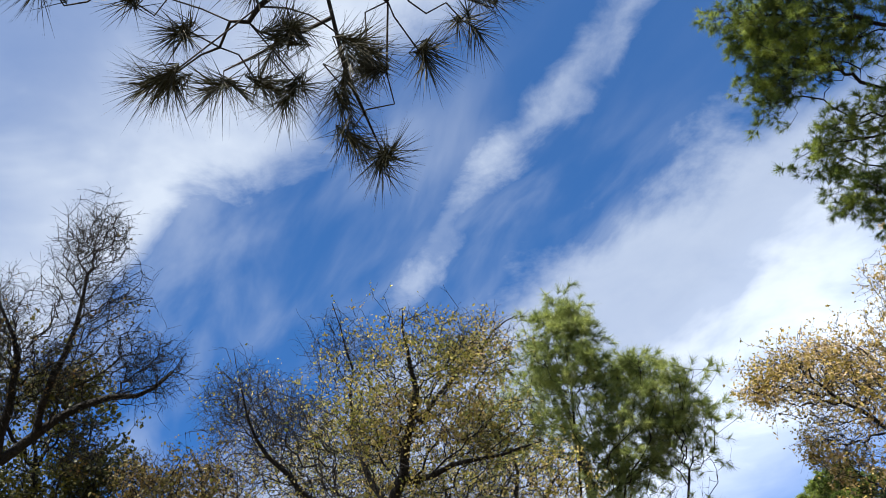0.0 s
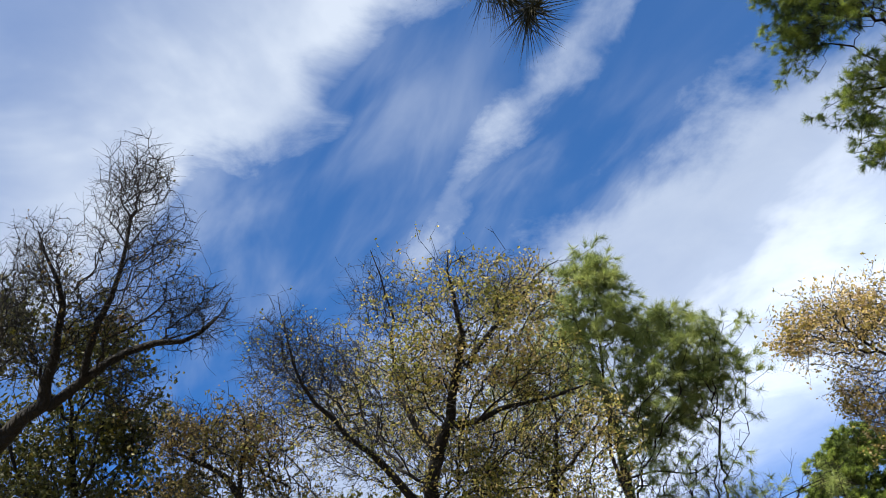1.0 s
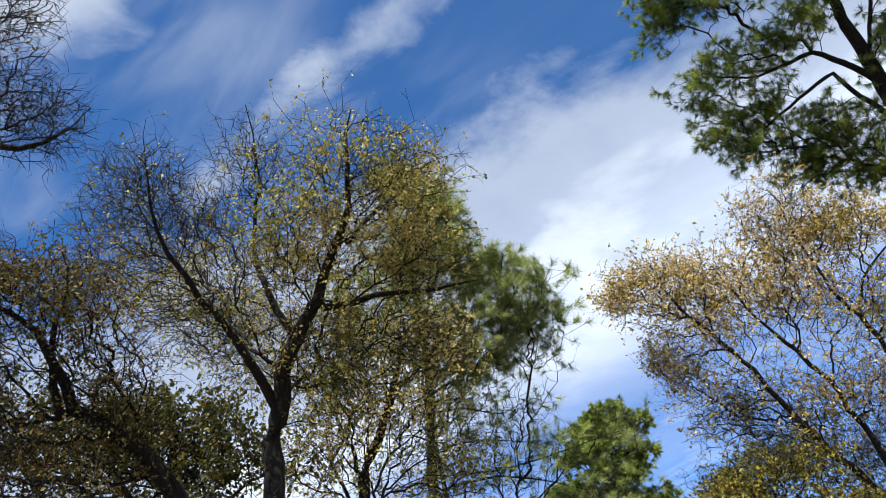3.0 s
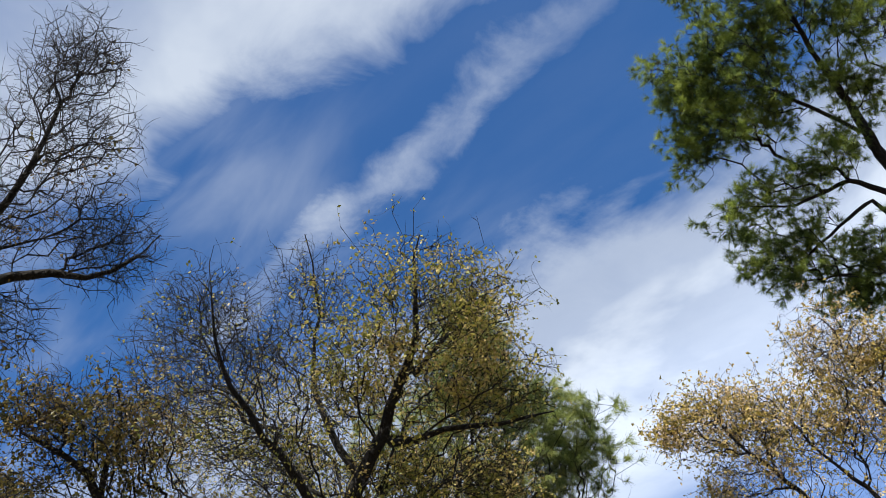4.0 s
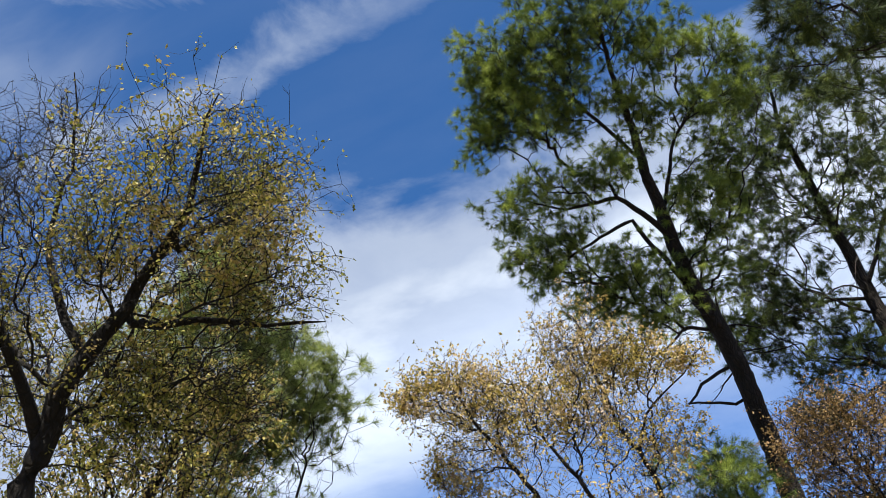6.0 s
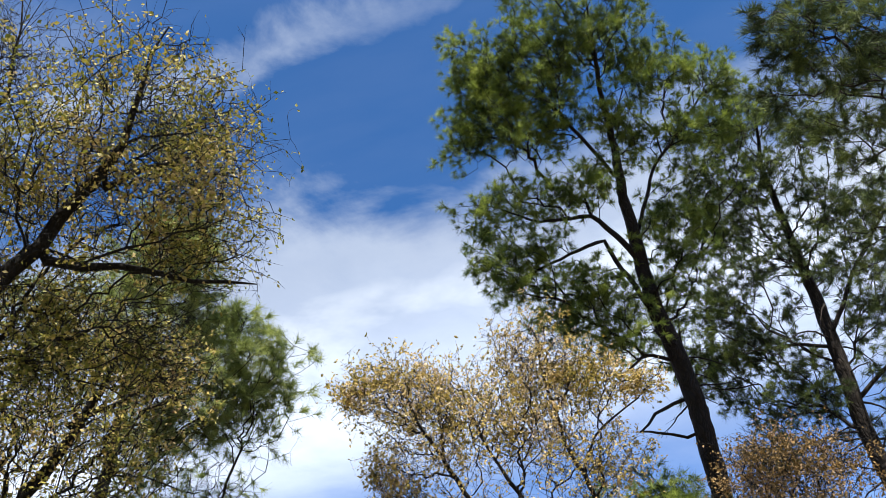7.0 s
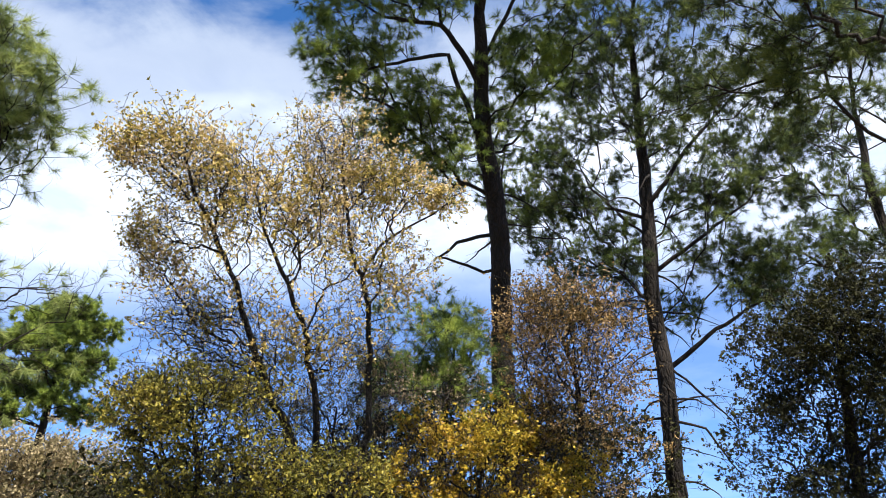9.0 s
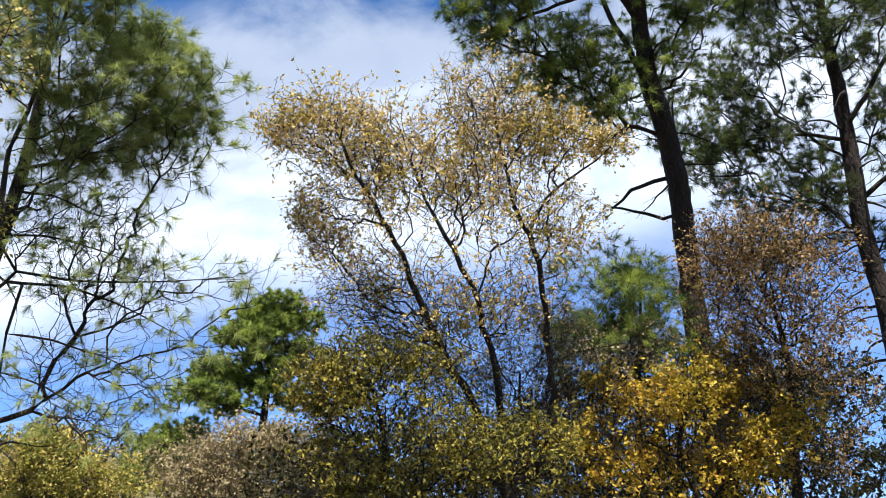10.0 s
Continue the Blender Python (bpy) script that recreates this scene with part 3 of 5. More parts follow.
build_tree("oak_tree", "dense green oak behind a bare oak, few yellow leaves", "oak tree",
           [[(-8.91, 14.19, 0, 0.22), (-8.91, 14.19, 7.02, 0.15), (-8.66, 13.46, 8.19, 0.1), (-8.42, 12.73, 9.36, 0.05)]],
           [((-7.88, 12.28, 10.13), (0.88, 0.88, 0.66), 150),
            ((-7.69, 13.2, 8.71), (0.99, 0.99, 0.99), 260),
            ((-9.53, 13.07, 8.69), (1.21, 1.21, 1.43), 330),
            ((-8.98, 13.9, 7.46), (2.2, 2.2, 0.88), 380),
            ((-8.7, 11.08, 10.03), (0.72, 0.72, 0.62), 150),
            ((-7.27, 14.06, 7.42), (0.88, 0.88, 0.88), 150)],
           seed=13, bark=oak_bark, leaf_mat=leaf_green, leaves=12, leaf=0.1, scatter=0.13, thick=0.02, girth=0.6, dense=2.4, bunch=10, bunch_size=0.5, twigs=1.4, twig=0.26, kinks=3)

build_tree("oak_tree", "brown-leaved leaning oak with crooked dark trunk", "oak tree",
           [[(-3.21, 11.8, 0, 0.24), (-3.51, 11.7, 4.65, 0.17), (-4, 11.45, 5.17, 0.14), (-4.67, 11.39, 5.61, 0.11), (-4.82, 11.16, 6.03, 0.08), (-5.01, 10.92, 6.48, 0.05), (-5.55, 10.72, 6.93, 0.02)],
            [(-4.67, 11.39, 5.61, 0.08), (-4.73, 11.18, 6.18, 0.06), (-4.5, 10.91, 6.8, 0.03), (-4.57, 10.58, 7.37, 0.01)]],
           [((-4.62, 10.82, 6.77), (0.85, 0.85, 0.7), 360),
            ((-5.31, 10.61, 7.08), (0.54, 0.54, 0.46), 170),
            ((-5.72, 11.19, 6.17), (0.69, 0.69, 0.62), 260),
            ((-4.16, 11.27, 5.91), (0.62, 0.62, 0.7), 200),
            ((-5.3, 11.7, 5.41), (1.16, 1.16, 0.47), 260),
            ((-4.04, 11.66, 5.21), (0.7, 0.7, 0.54), 150),
            ((-6.06, 11.69, 5.58), (0.7, 0.7, 0.62), 160),
            ((-5.03, 12.05, 4.75), (1.55, 1.55, 0.54), 200)],
           seed=14, bark=oak_bark, leaf_mat=leaf_dull, leaves=8, leaf=0.055, share=0.8, thick=0.0145, girth=0.7, dense=2.4, scatter=0.055, tip=0.0042, wander=0.7, gnarl=0.06, reach=0.22, power=2.8, twigs=1.5, twig=0.24)

build_tree("pine_tree", "green long-needled pine with open drooping branches", "pine tree",
           [[(1.23, 23.63, 0, 0.3), (1.23, 23.63, 7.56, 0.2), (1.5, 22.61, 10.19, 0.16), (1.48, 22.15, 11.73, 0.12), (1.29, 21.62, 13.64, 0.05)],
            [(1.34, 22.6, 9.47, 0.06), (2.31, 22.1, 9.78, 0.043), (3.3, 21.6, 10.12, 0.026), (4.35, 21.1, 10.68, 0.01)],
            [(1.31, 22.6, 9.01, 0.045), (2.13, 22.1, 8.81, 0.032), (2.92, 21.6, 8.35, 0.02), (3.39, 21.1, 8.41, 0.007)],
            [(1.54, 22.6, 7.04, 0.05), (2.61, 22.1, 6.97, 0.036), (3.64, 21.6, 6.56, 0.022), (4.96, 21.1, 5.87, 0.008)],
            [(1.7, 22.6, 7.3, 0.045), (3.01, 22.1, 7.14, 0.032), (4.44, 21.6, 7.23, 0.02), (5.74, 21.1, 7.36, 0.007)],
            [(1.71, 22.6, 6.03, 0.04), (2.48, 22.1, 5.84, 0.029), (3.57, 21.6, 5.47, 0.018), (4.26, 21.1, 4.9, 0.006)],
            [(1.19, 22.6, 7.93, 0.04), (2.06, 22.1, 7.92, 0.029), (2.96, 21.6, 7.68, 0.018), (3.76, 21.1, 7.31, 0.006)],
            [(1.74, 22.6, 5.26, 0.03), (2.41, 22.1, 5.01, 0.022), (3.09, 21.6, 4.56, 0.013), (3.54, 21.1, 4.21, 0.005)]],
           [((2.06, 21.31, 12.26), (1.43, 1.43, 0.78), 70),
            ((3.35, 20.7, 11.92), (0.91, 0.91, 0.65), 60),
            ((3.84, 20.73, 10.71), (0.77, 0.77, 0.64), 60),
            ((2.63, 21.59, 10.94), (1.17, 1.17, 0.65), 70),
            ((3.35, 21.53, 9.63), (1.03, 1.03, 0.52), 50),
            ((2.12, 22.45, 9.21), (0.9, 0.9, 0.77), 40),
            ((3.18, 20.12, 11.35), (0.95, 0.95, 0.79), 60),
            ((4.29, 20.33, 11.15), (0.47, 0.47, 0.55), 30),
            ((2.38, 20.68, 10.38), (1.42, 1.42, 0.95), 80),
            ((3.94, 21.22, 9.72), (0.95, 0.95, 0.95), 60),
            ((1.84, 19.62, 11.97), (0.79, 0.79, 0.63), 40),
            ((2.45, 22.4, 8.37), (1.4, 1.4, 0.89), 70),
            ((2.31, 22.10, 9.68), (0.7, 0.65, 0.45), 52),
            ((3.30, 21.60, 10.02), (0.7, 0.65, 0.45), 52),
            ((4.35, 21.10, 10.58), (0.7, 0.65, 0.45), 52),
            ((2.13, 22.10, 8.71), (0.7, 0.65, 0.45), 52),
            ((2.92, 21.60, 8.25), (0.7, 0.65, 0.45), 52),
            ((3.39, 21.10, 8.31), (0.7, 0.65, 0.45), 52),
            ((2.61, 22.10, 6.88), (0.7, 0.65, 0.45), 52),
            ((3.64, 21.60, 6.46), (0.7, 0.65, 0.45), 52),
            ((4.96, 21.10, 5.77), (0.7, 0.65, 0.45), 52),
            ((3.01, 22.10, 7.04), (0.7, 0.65, 0.45), 52),
            ((4.44, 21.60, 7.13), (0.7, 0.65, 0.45), 52),
            ((5.74, 21.10, 7.26), (0.7, 0.65, 0.45), 52),
            ((2.48, 22.10, 5.74), (0.7, 0.65, 0.45), 52),
            ((3.57, 21.60, 5.38), (0.7, 0.65, 0.45), 52),
            ((4.26, 21.10, 4.80), (0.7, 0.65, 0.45), 52),
            ((2.06, 22.10, 7.82), (0.7, 0.65, 0.45), 52),
            ((2.96, 21.60, 7.58), (0.7, 0.65, 0.45), 52),
            ((3.76, 21.10, 7.21), (0.7, 0.65, 0.45), 52),
            ((2.41, 22.10, 4.91), (0.7, 0.65, 0.45), 52),
            ((3.09, 21.60, 4.46), (0.7, 0.65, 0.45), 52),
            ((3.54, 21.10, 4.11), (0.7, 0.65, 0.45), 52)],
           seed=15, bark=pine_bark, leaf_mat=needle_lit, kind="pine", thick=0.0102, tip=0.0058, gnarl=0.03, dense=2.0, bunch=4, bunch_size=0.36, needles=46, needle=0.3, blade=0.0095, tufts=3, dead=(14, 0.2, 0.7, 2.2), power=2.9, reach=0.35, upward=0.4, twig=0.35, thin=(8.8, 10.6, 0.14), sag=0.16, girth=0.75)

build_tree("pine_tree", "young green pine rising behind an oak", "pine tree",
           [[(1.07, 21.77, 0, 0.22), (1.07, 21.77, 9.43, 0.12), (1.55, 20.4, 11.63, 0.06), (1.87, 19.24, 13.49, 0.01)]],
           [((1.81, 19.35, 13.31), (0.35, 0.35, 0.48), 30),
            ((2.12, 19.61, 12.93), (0.35, 0.35, 0.4), 26),
            ((1.34, 19.46, 13.07), (0.45, 0.45, 0.35), 30),
            ((1.16, 20, 12.21), (1.13, 1.13, 0.64), 60),
            ((0.3, 20.48, 11.35), (1.45, 1.45, 0.97), 80),
            ((1.57, 21.38, 10.1), (1.45, 1.45, 0.97), 60)],
           seed=16, bark=pine_bark, leaf_mat=needle_lit, kind="pine", thick=0.013, tip=0.0058, dense=2.6, bunch=6, bunch_size=0.32, needles=46, needle=0.3, blade=0.011, tufts=3, gnarl=0.04, power=2.9, girth=0.4, upward=0.6, twig=0.35)

build_tree("oak_tree", "slender many-stemmed oak with golden autumn leaves", "oak tree",
           [[(11.44, 19.79, 0, 0.2), (11.44, 19.79, 3.16, 0.16), (10.87, 19.61, 4.25, 0.13), (9.86, 19.49, 5.78, 0.1), (8.98, 19.35, 7.19, 0.08), (8.28, 19.3, 8.18, 0.05), (7.54, 19.17, 9.12, 0.03), (6.75, 18.93, 10.37, 0.01)],
            [(11.44, 19.79, 3.16, 0.11), (10.87, 18.9, 5.77, 0.09), (10.07, 18.66, 7.29, 0.07), (9.49, 18.59, 8.17, 0.06), (8.82, 18.58, 9.04, 0.03), (7.89, 18.36, 10.41, 0.01)],
            [(11.89, 19.49, 3.49, 0.1), (11.78, 18.9, 5.15, 0.09), (11.31, 18.16, 7.6, 0.08), (10.88, 18.1, 8.53, 0.06), (10.23, 17.91, 9.76, 0.04), (9.62, 17.43, 11.54, 0.01)],
            [(10.98, 18.15, 8.31, 0.04), (11.35, 17.46, 9.3, 0.04), (11.82, 16.31, 9.83, 0.01)]],
           [((6.7, 19.08, 10.1), (1.27, 1.27, 0.76), 230),
            ((7.86, 18.78, 9.54), (1.41, 1.41, 1.28), 330),
            ((6.97, 19.81, 8.47), (0.71, 0.71, 1.03), 150),
            ((9.7, 17.7, 10.87), (1.19, 1.19, 1.19), 240),
            ((10.84, 17.29, 10.31), (1.19, 1.19, 0.79), 170),
            ((11.76, 16.4, 9.99), (0.58, 0.58, 0.32), 50),
            ((9.68, 18.18, 9.34), (1.3, 1.3, 1.04), 200),
            ((11.19, 17.92, 8.53), (1.32, 1.32, 1.19), 170),
            ((8.01, 19.76, 7.28), (1.15, 1.15, 0.77), 150),
            ((9.12, 19.61, 6.19), (1.15, 1.15, 0.77), 120),
            ((7.99, 19.97, 6.85), (1.15, 1.15, 0.64), 90),
            ((9.55, 19.17, 6.86), (1.16, 1.16, 0.77), 110),
            ((10.77, 18.67, 6.91), (1.04, 1.04, 0.78), 90),
            ((5.89, 19.53, 10.16), (0.51, 0.51, 0.51), 40),
            ((9.21, 18.81, 8.06), (2.97, 2.97, 2.19), 150)],
           seed=17, bark=grey_bark, leaf_mat=leaf_gold, leaves=11, leaf=0.08, thick=0.014, share=0.62, reach=0.22, girth=0.8, dense=4.2, scatter=0.055, tip=0.0045, wander=0.7, gnarl=0.06, power=2.7, bare=[((7.55, 20.13, 7.07), 0.8), ((8.96, 19.55, 6.51), 0.8), ((6.57, 20.3, 7.94), 0.4)], twigs=1.5, twig=0.32, kinks=3)

build_tree("pine_tree", "tall old pine with dark bare lower trunk and clumped green crown", "pine tree",
           [[(17.9, 20.1, 0, 0.4), (17.36, 19.9, 9.04, 0.3), (16.36, 19.08, 11.62, 0.28), (15.35, 18.53, 13.69, 0.25), (14.58, 17.95, 15.49, 0.2), (13.83, 17.19, 17.65, 0.14), (13.09, 16.26, 20.01, 0.08), (12.32, 15.12, 22.47, 0.03)],
            [(14.65, 18.01, 15.35, 0.1), (13.21, 17.98, 16.42, 0.07), (11.74, 18.58, 16.2, 0.04), (10.02, 19.23, 16.73, 0.01)],
            [(15.28, 18.48, 13.83, 0.09), (13.59, 18.05, 15.59, 0.06), (12.19, 19.03, 15.05, 0.04), (10.73, 20.37, 14.51, 0.01)],
            [(15.97, 18.76, 12.46, 0.06), (15.08, 18.98, 12.7, 0.05), (14.35, 19.52, 12.02, 0.03)],
            [(16.65, 19.66, 10.56, 0.05), (15.89, 19.76, 10.62, 0.04), (15.07, 19.95, 10.65, 0.03)],
            [(16.41, 19.22, 11.49, 0.06), (15.51, 19.61, 11.18, 0.05), (15.15, 20.03, 10.66, 0.03)],
            [(13.83, 17.19, 17.65, 0.07), (11.91, 17.05, 19.3, 0.04), (10.44, 17.26, 20.29, 0.02)],
            [(14.6, 17.93, 15.49, 0.07), (14.97, 16.62, 17.77, 0.05), (15.74, 15.34, 19.26, 0.02)]],
           [((10.08, 17.3, 20.59), (1.29, 1.29, 1.11), 120),
            ((9.77, 18.73, 18.83), (0.55, 0.55, 0.92), 50),
            ((10.83, 17.93, 18.75), (1.28, 1.28, 0.92), 90),
            ((11.52, 16.36, 20.86), (1.68, 1.68, 1.12), 140),
            ((12.84, 15.15, 21.56), (1.7, 1.7, 0.95), 120),
            ((12.33, 17.06, 19.07), (1.12, 1.12, 0.74), 60),
            ((14.43, 15.32, 20.2), (1.33, 1.33, 1.14), 100),
            ((16.01, 14.39, 20.31), (0.77, 0.77, 0.96), 50),
            ((13.99, 16.65, 18.68), (1.13, 1.13, 0.76), 60),
            ((10.68, 19.05, 16.48), (1.07, 1.07, 0.63), 70),
            ((11.86, 18.14, 16.79), (0.9, 0.9, 0.54), 50),
            ((13.18, 17.31, 17.23), (0.73, 0.73, 0.55), 40),
            ((11.1, 19.76, 14.88), (0.89, 0.89, 0.89), 80),
            ((12.02, 19.05, 15.2), (0.71, 0.71, 0.54), 30),
            ((16.32, 16.39, 17.11), (1.14, 1.14, 0.95), 70),
            ((15.16, 17.34, 16.38), (0.94, 0.94, 0.75), 50),
            ((13.53, 18.89, 14.65), (0.91, 0.91, 0.73), 50),
            ((15.44, 18.12, 14.09), (0.92, 0.92, 0.46), 30),
            ((15.54, 15.79, 18.57), (1.14, 1.14, 0.95), 60),
            ((10.87, 15.33, 22.7), (1.87, 1.87, 0.93), 100),
            ((15.98, 17.44, 15.29), (0.93, 0.93, 0.75), 40),
            ((14.23, 19.16, 13.29), (1.08, 1.08, 0.9), 50),
            ((13.2, 19.39, 13.84), (0.72, 0.72, 0.54), 30),
            ((16.4, 16.96, 15.99), (0.95, 0.95, 0.76), 40),
            ((16.49, 14.9, 19.07), (0.96, 0.96, 1.15), 50),
            ((11.23, 17.22, 19.76), (1.48, 1.48, 1.11), 80),
            ((9.84, 18.18, 19.79), (0.74, 0.74, 1.11), 60),
            ((13.78, 19.71, 13.83), (1.65, 1.65, 1.1), 80),
            ((16.02, 18.98, 14.34), (1.49, 1.49, 1.12), 60),
            ((12.36, 19.36, 14.6), (1.09, 1.09, 0.91), 40),
            ((16.86, 19.66, 13.16), (1.12, 1.12, 0.93), 40)],
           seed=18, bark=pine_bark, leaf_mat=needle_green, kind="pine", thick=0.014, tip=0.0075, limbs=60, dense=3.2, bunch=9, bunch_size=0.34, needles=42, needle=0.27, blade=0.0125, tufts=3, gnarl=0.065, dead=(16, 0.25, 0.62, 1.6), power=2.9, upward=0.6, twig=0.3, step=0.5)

build_tree("pine_tree", "tall shaded pine with long bare lower limbs", "pine tree",
           [[(24.52, 18.78, 0, 0.36), (24.52, 18.78, 5.19, 0.28), (23.71, 18.33, 8.2, 0.27), (22.97, 17.91, 11.55, 0.25), (22.4, 17.49, 15.13, 0.2), (21.94, 17.26, 17.72, 0.14), (21.45, 17.01, 20.4, 0.09), (20.82, 15.98, 22.36, 0.03)],
            [(23.8, 18.1, 8.92, 0.09), (24.21, 16.82, 9.86, 0.07), (25.07, 14.99, 10.95, 0.03)],
            [(22.86, 17.81, 11.88, 0.08), (23.43, 16.6, 12.69, 0.06), (24.31, 14.9, 14.05, 0.03)],
            [(22.42, 17.5, 14.08, 0.08), (23.13, 16, 16.13, 0.06), (24.05, 14.38, 18.04, 0.03)],
            [(22.58, 17.66, 13.57, 0.07), (21.54, 18.47, 13.9, 0.05), (20.07, 19.67, 13.8, 0.02)],
            [(23.94, 18.38, 7.26, 0.05), (24.48, 17.53, 7.03, 0.04), (25.35, 16.9, 5.43, 0.01)],
            [(23.56, 18.07, 8.86, 0.04), (24.47, 17.23, 7.79, 0.04), (25.07, 16.72, 6.92, 0.01)]],
           [((21.04, 15.96, 22.18), (1.25, 1.25, 1.14), 90),
            ((19.86, 16.94, 21.25), (1.12, 1.12, 1.12), 80),
            ((22.19, 15.32, 20.91), (1.12, 1.12, 1.34), 80),
            ((21.09, 16.63, 19.51), (1.54, 1.54, 1.1), 100),
            ((19.92, 18.1, 17.99), (1.3, 1.3, 0.86), 70),
            ((23.05, 15.74, 17.76), (1.51, 1.51, 1.3), 100),
            ((19.89, 19.45, 14.61), (1.25, 1.25, 0.84), 80),
            ((20.76, 17.62, 16.84), (1.27, 1.27, 0.85), 60),
            ((23.57, 16.8, 14.19), (1.25, 1.25, 0.84), 60),
            ((21.01, 18.9, 13.81), (1.24, 1.24, 0.62), 50),
            ((22.35, 18.83, 12.05), (1.23, 1.23, 0.72), 60),
            ((19.45, 20.13, 13.32), (0.82, 0.82, 0.82), 40),
            ((25.07, 14.99, 10.95), (1.18, 1.18, 1.18), 70),
            ((24.25, 15.38, 14.61), (1.23, 1.23, 1.03), 60),
            ((19.73, 18.78, 16.28), (1.64, 1.64, 1.23), 60),
            ((19.91, 20.04, 13.46), (1.22, 1.22, 0.81), 40),
            ((20.21, 17.83, 18.29), (1.46, 1.46, 1.04), 60),
            ((22.31, 15.87, 18.37), (1.68, 1.68, 1.26), 60),
            ((23.53, 15.9, 15.39), (1.24, 1.24, 1.03), 40),
            ((24.51, 14.66, 16.36), (1.66, 1.66, 1.25), 60),
            ((20.12, 17.41, 19.88), (1.9, 1.9, 1.05), 70),
            ((23.51, 16.65, 12.73), (1.42, 1.42, 0.81), 40),
            ((22.5, 17.84, 16.36), (1.51, 1.51, 1.51), 80),
            ((22.47, 19.18, 13.04), (1.25, 1.25, 1.46), 70),
            ((21.89, 20.39, 11.14), (1.23, 1.23, 0.82), 45),
            ((23.71, 15.75, 14.38), (1.64, 1.64, 1.23), 70),
            ((24.73, 16.19, 11.96), (1.41, 1.41, 1.21), 60),
            ((23.87, 18.46, 11.03), (1.23, 1.23, 1.03), 50),
            ((21.46, 19.51, 12.12), (1.44, 1.44, 0.82), 50),
            ((21.13, 19.68, 15.52), (1.49, 1.49, 1.7), 70),
            ((21.26, 20.72, 13.47), (1.04, 1.04, 1.25), 45)],
           seed=19, bark=pine_bark, leaf_mat=needle_half_shade, kind="pine", thick=0.014, tip=0.0075, limbs=60, dense=2.6, bunch=9, bunch_size=0.34, needles=40, needle=0.27, blade=0.0125, tufts=3, gnarl=0.065, dead=(44, 0.12, 0.75, 2.6), power=2.9, upward=0.6, twig=0.3, step=0.5, reach=0.45)

build_tree("pine_tree", "leaning pine with rough dark trunk and thick crown", "pine tree",
           [[(29.24, 11.84, 0, 0.3), (28.64, 12.14, 7.78, 0.22), (28.23, 12.07, 10.68, 0.2), (27.77, 12.02, 12.75, 0.18), (27.14, 12.11, 14.91, 0.14), (26.97, 12.01, 17.06, 0.09), (26.41, 11.62, 19.5, 0.03)]],
           [((26.28, 11.36, 20.04), (1.34, 1.34, 1.12), 90),
            ((25.11, 13.01, 18.51), (1.76, 1.76, 1.1), 90),
            ((27.3, 10.69, 18.3), (1.32, 1.32, 1.32), 90),
            ((25.99, 12.74, 16.46), (1.73, 1.73, 1.08), 80),
            ((26.99, 10.17, 15), (1.03, 1.03, 1.23), 60),
            ((24.89, 13.84, 15.53), (1.27, 1.27, 0.85), 50),
            ((25.84, 13.15, 13.92), (1.46, 1.46, 0.84), 60),
            ((24.74, 14.16, 12.02), (1.61, 1.61, 0.71), 80),
            ((26.14, 12.71, 11.84), (1.21, 1.21, 0.81), 60),
            ((27.56, 10.9, 10.99), (0.99, 0.99, 1.58), 70),
            ((25.44, 14.49, 11.68), (1.78, 1.78, 0.99), 70),
            ((26.41, 12.92, 12.68), (1.38, 1.38, 1.19), 60),
            ((26.46, 13.6, 15.22), (1.67, 1.67, 1.25), 60),
            ((24.72, 14.22, 15.21), (1.23, 1.23, 1.64), 70),
            ((25.36, 15.47, 12.21), (1.01, 1.01, 1.61), 60),
            ((27.17, 11.79, 13.73), (2.09, 2.09, 1.25), 80),
            ((27.48, 10.46, 12.8), (1.41, 1.41, 1.61), 80)],
           seed=20, bark=pine_bark, leaf_mat=needle_half_shade, kind="pine", thick=0.014, tip=0.0075, dense=2.3, bunch=9, bunch_size=0.34, needles=40, needle=0.27, blade=0.0125, tufts=3, gnarl=0.065, dead=(24, 0.15, 0.75, 2.2), power=2.9, upward=0.6, twig=0.3, step=0.5)

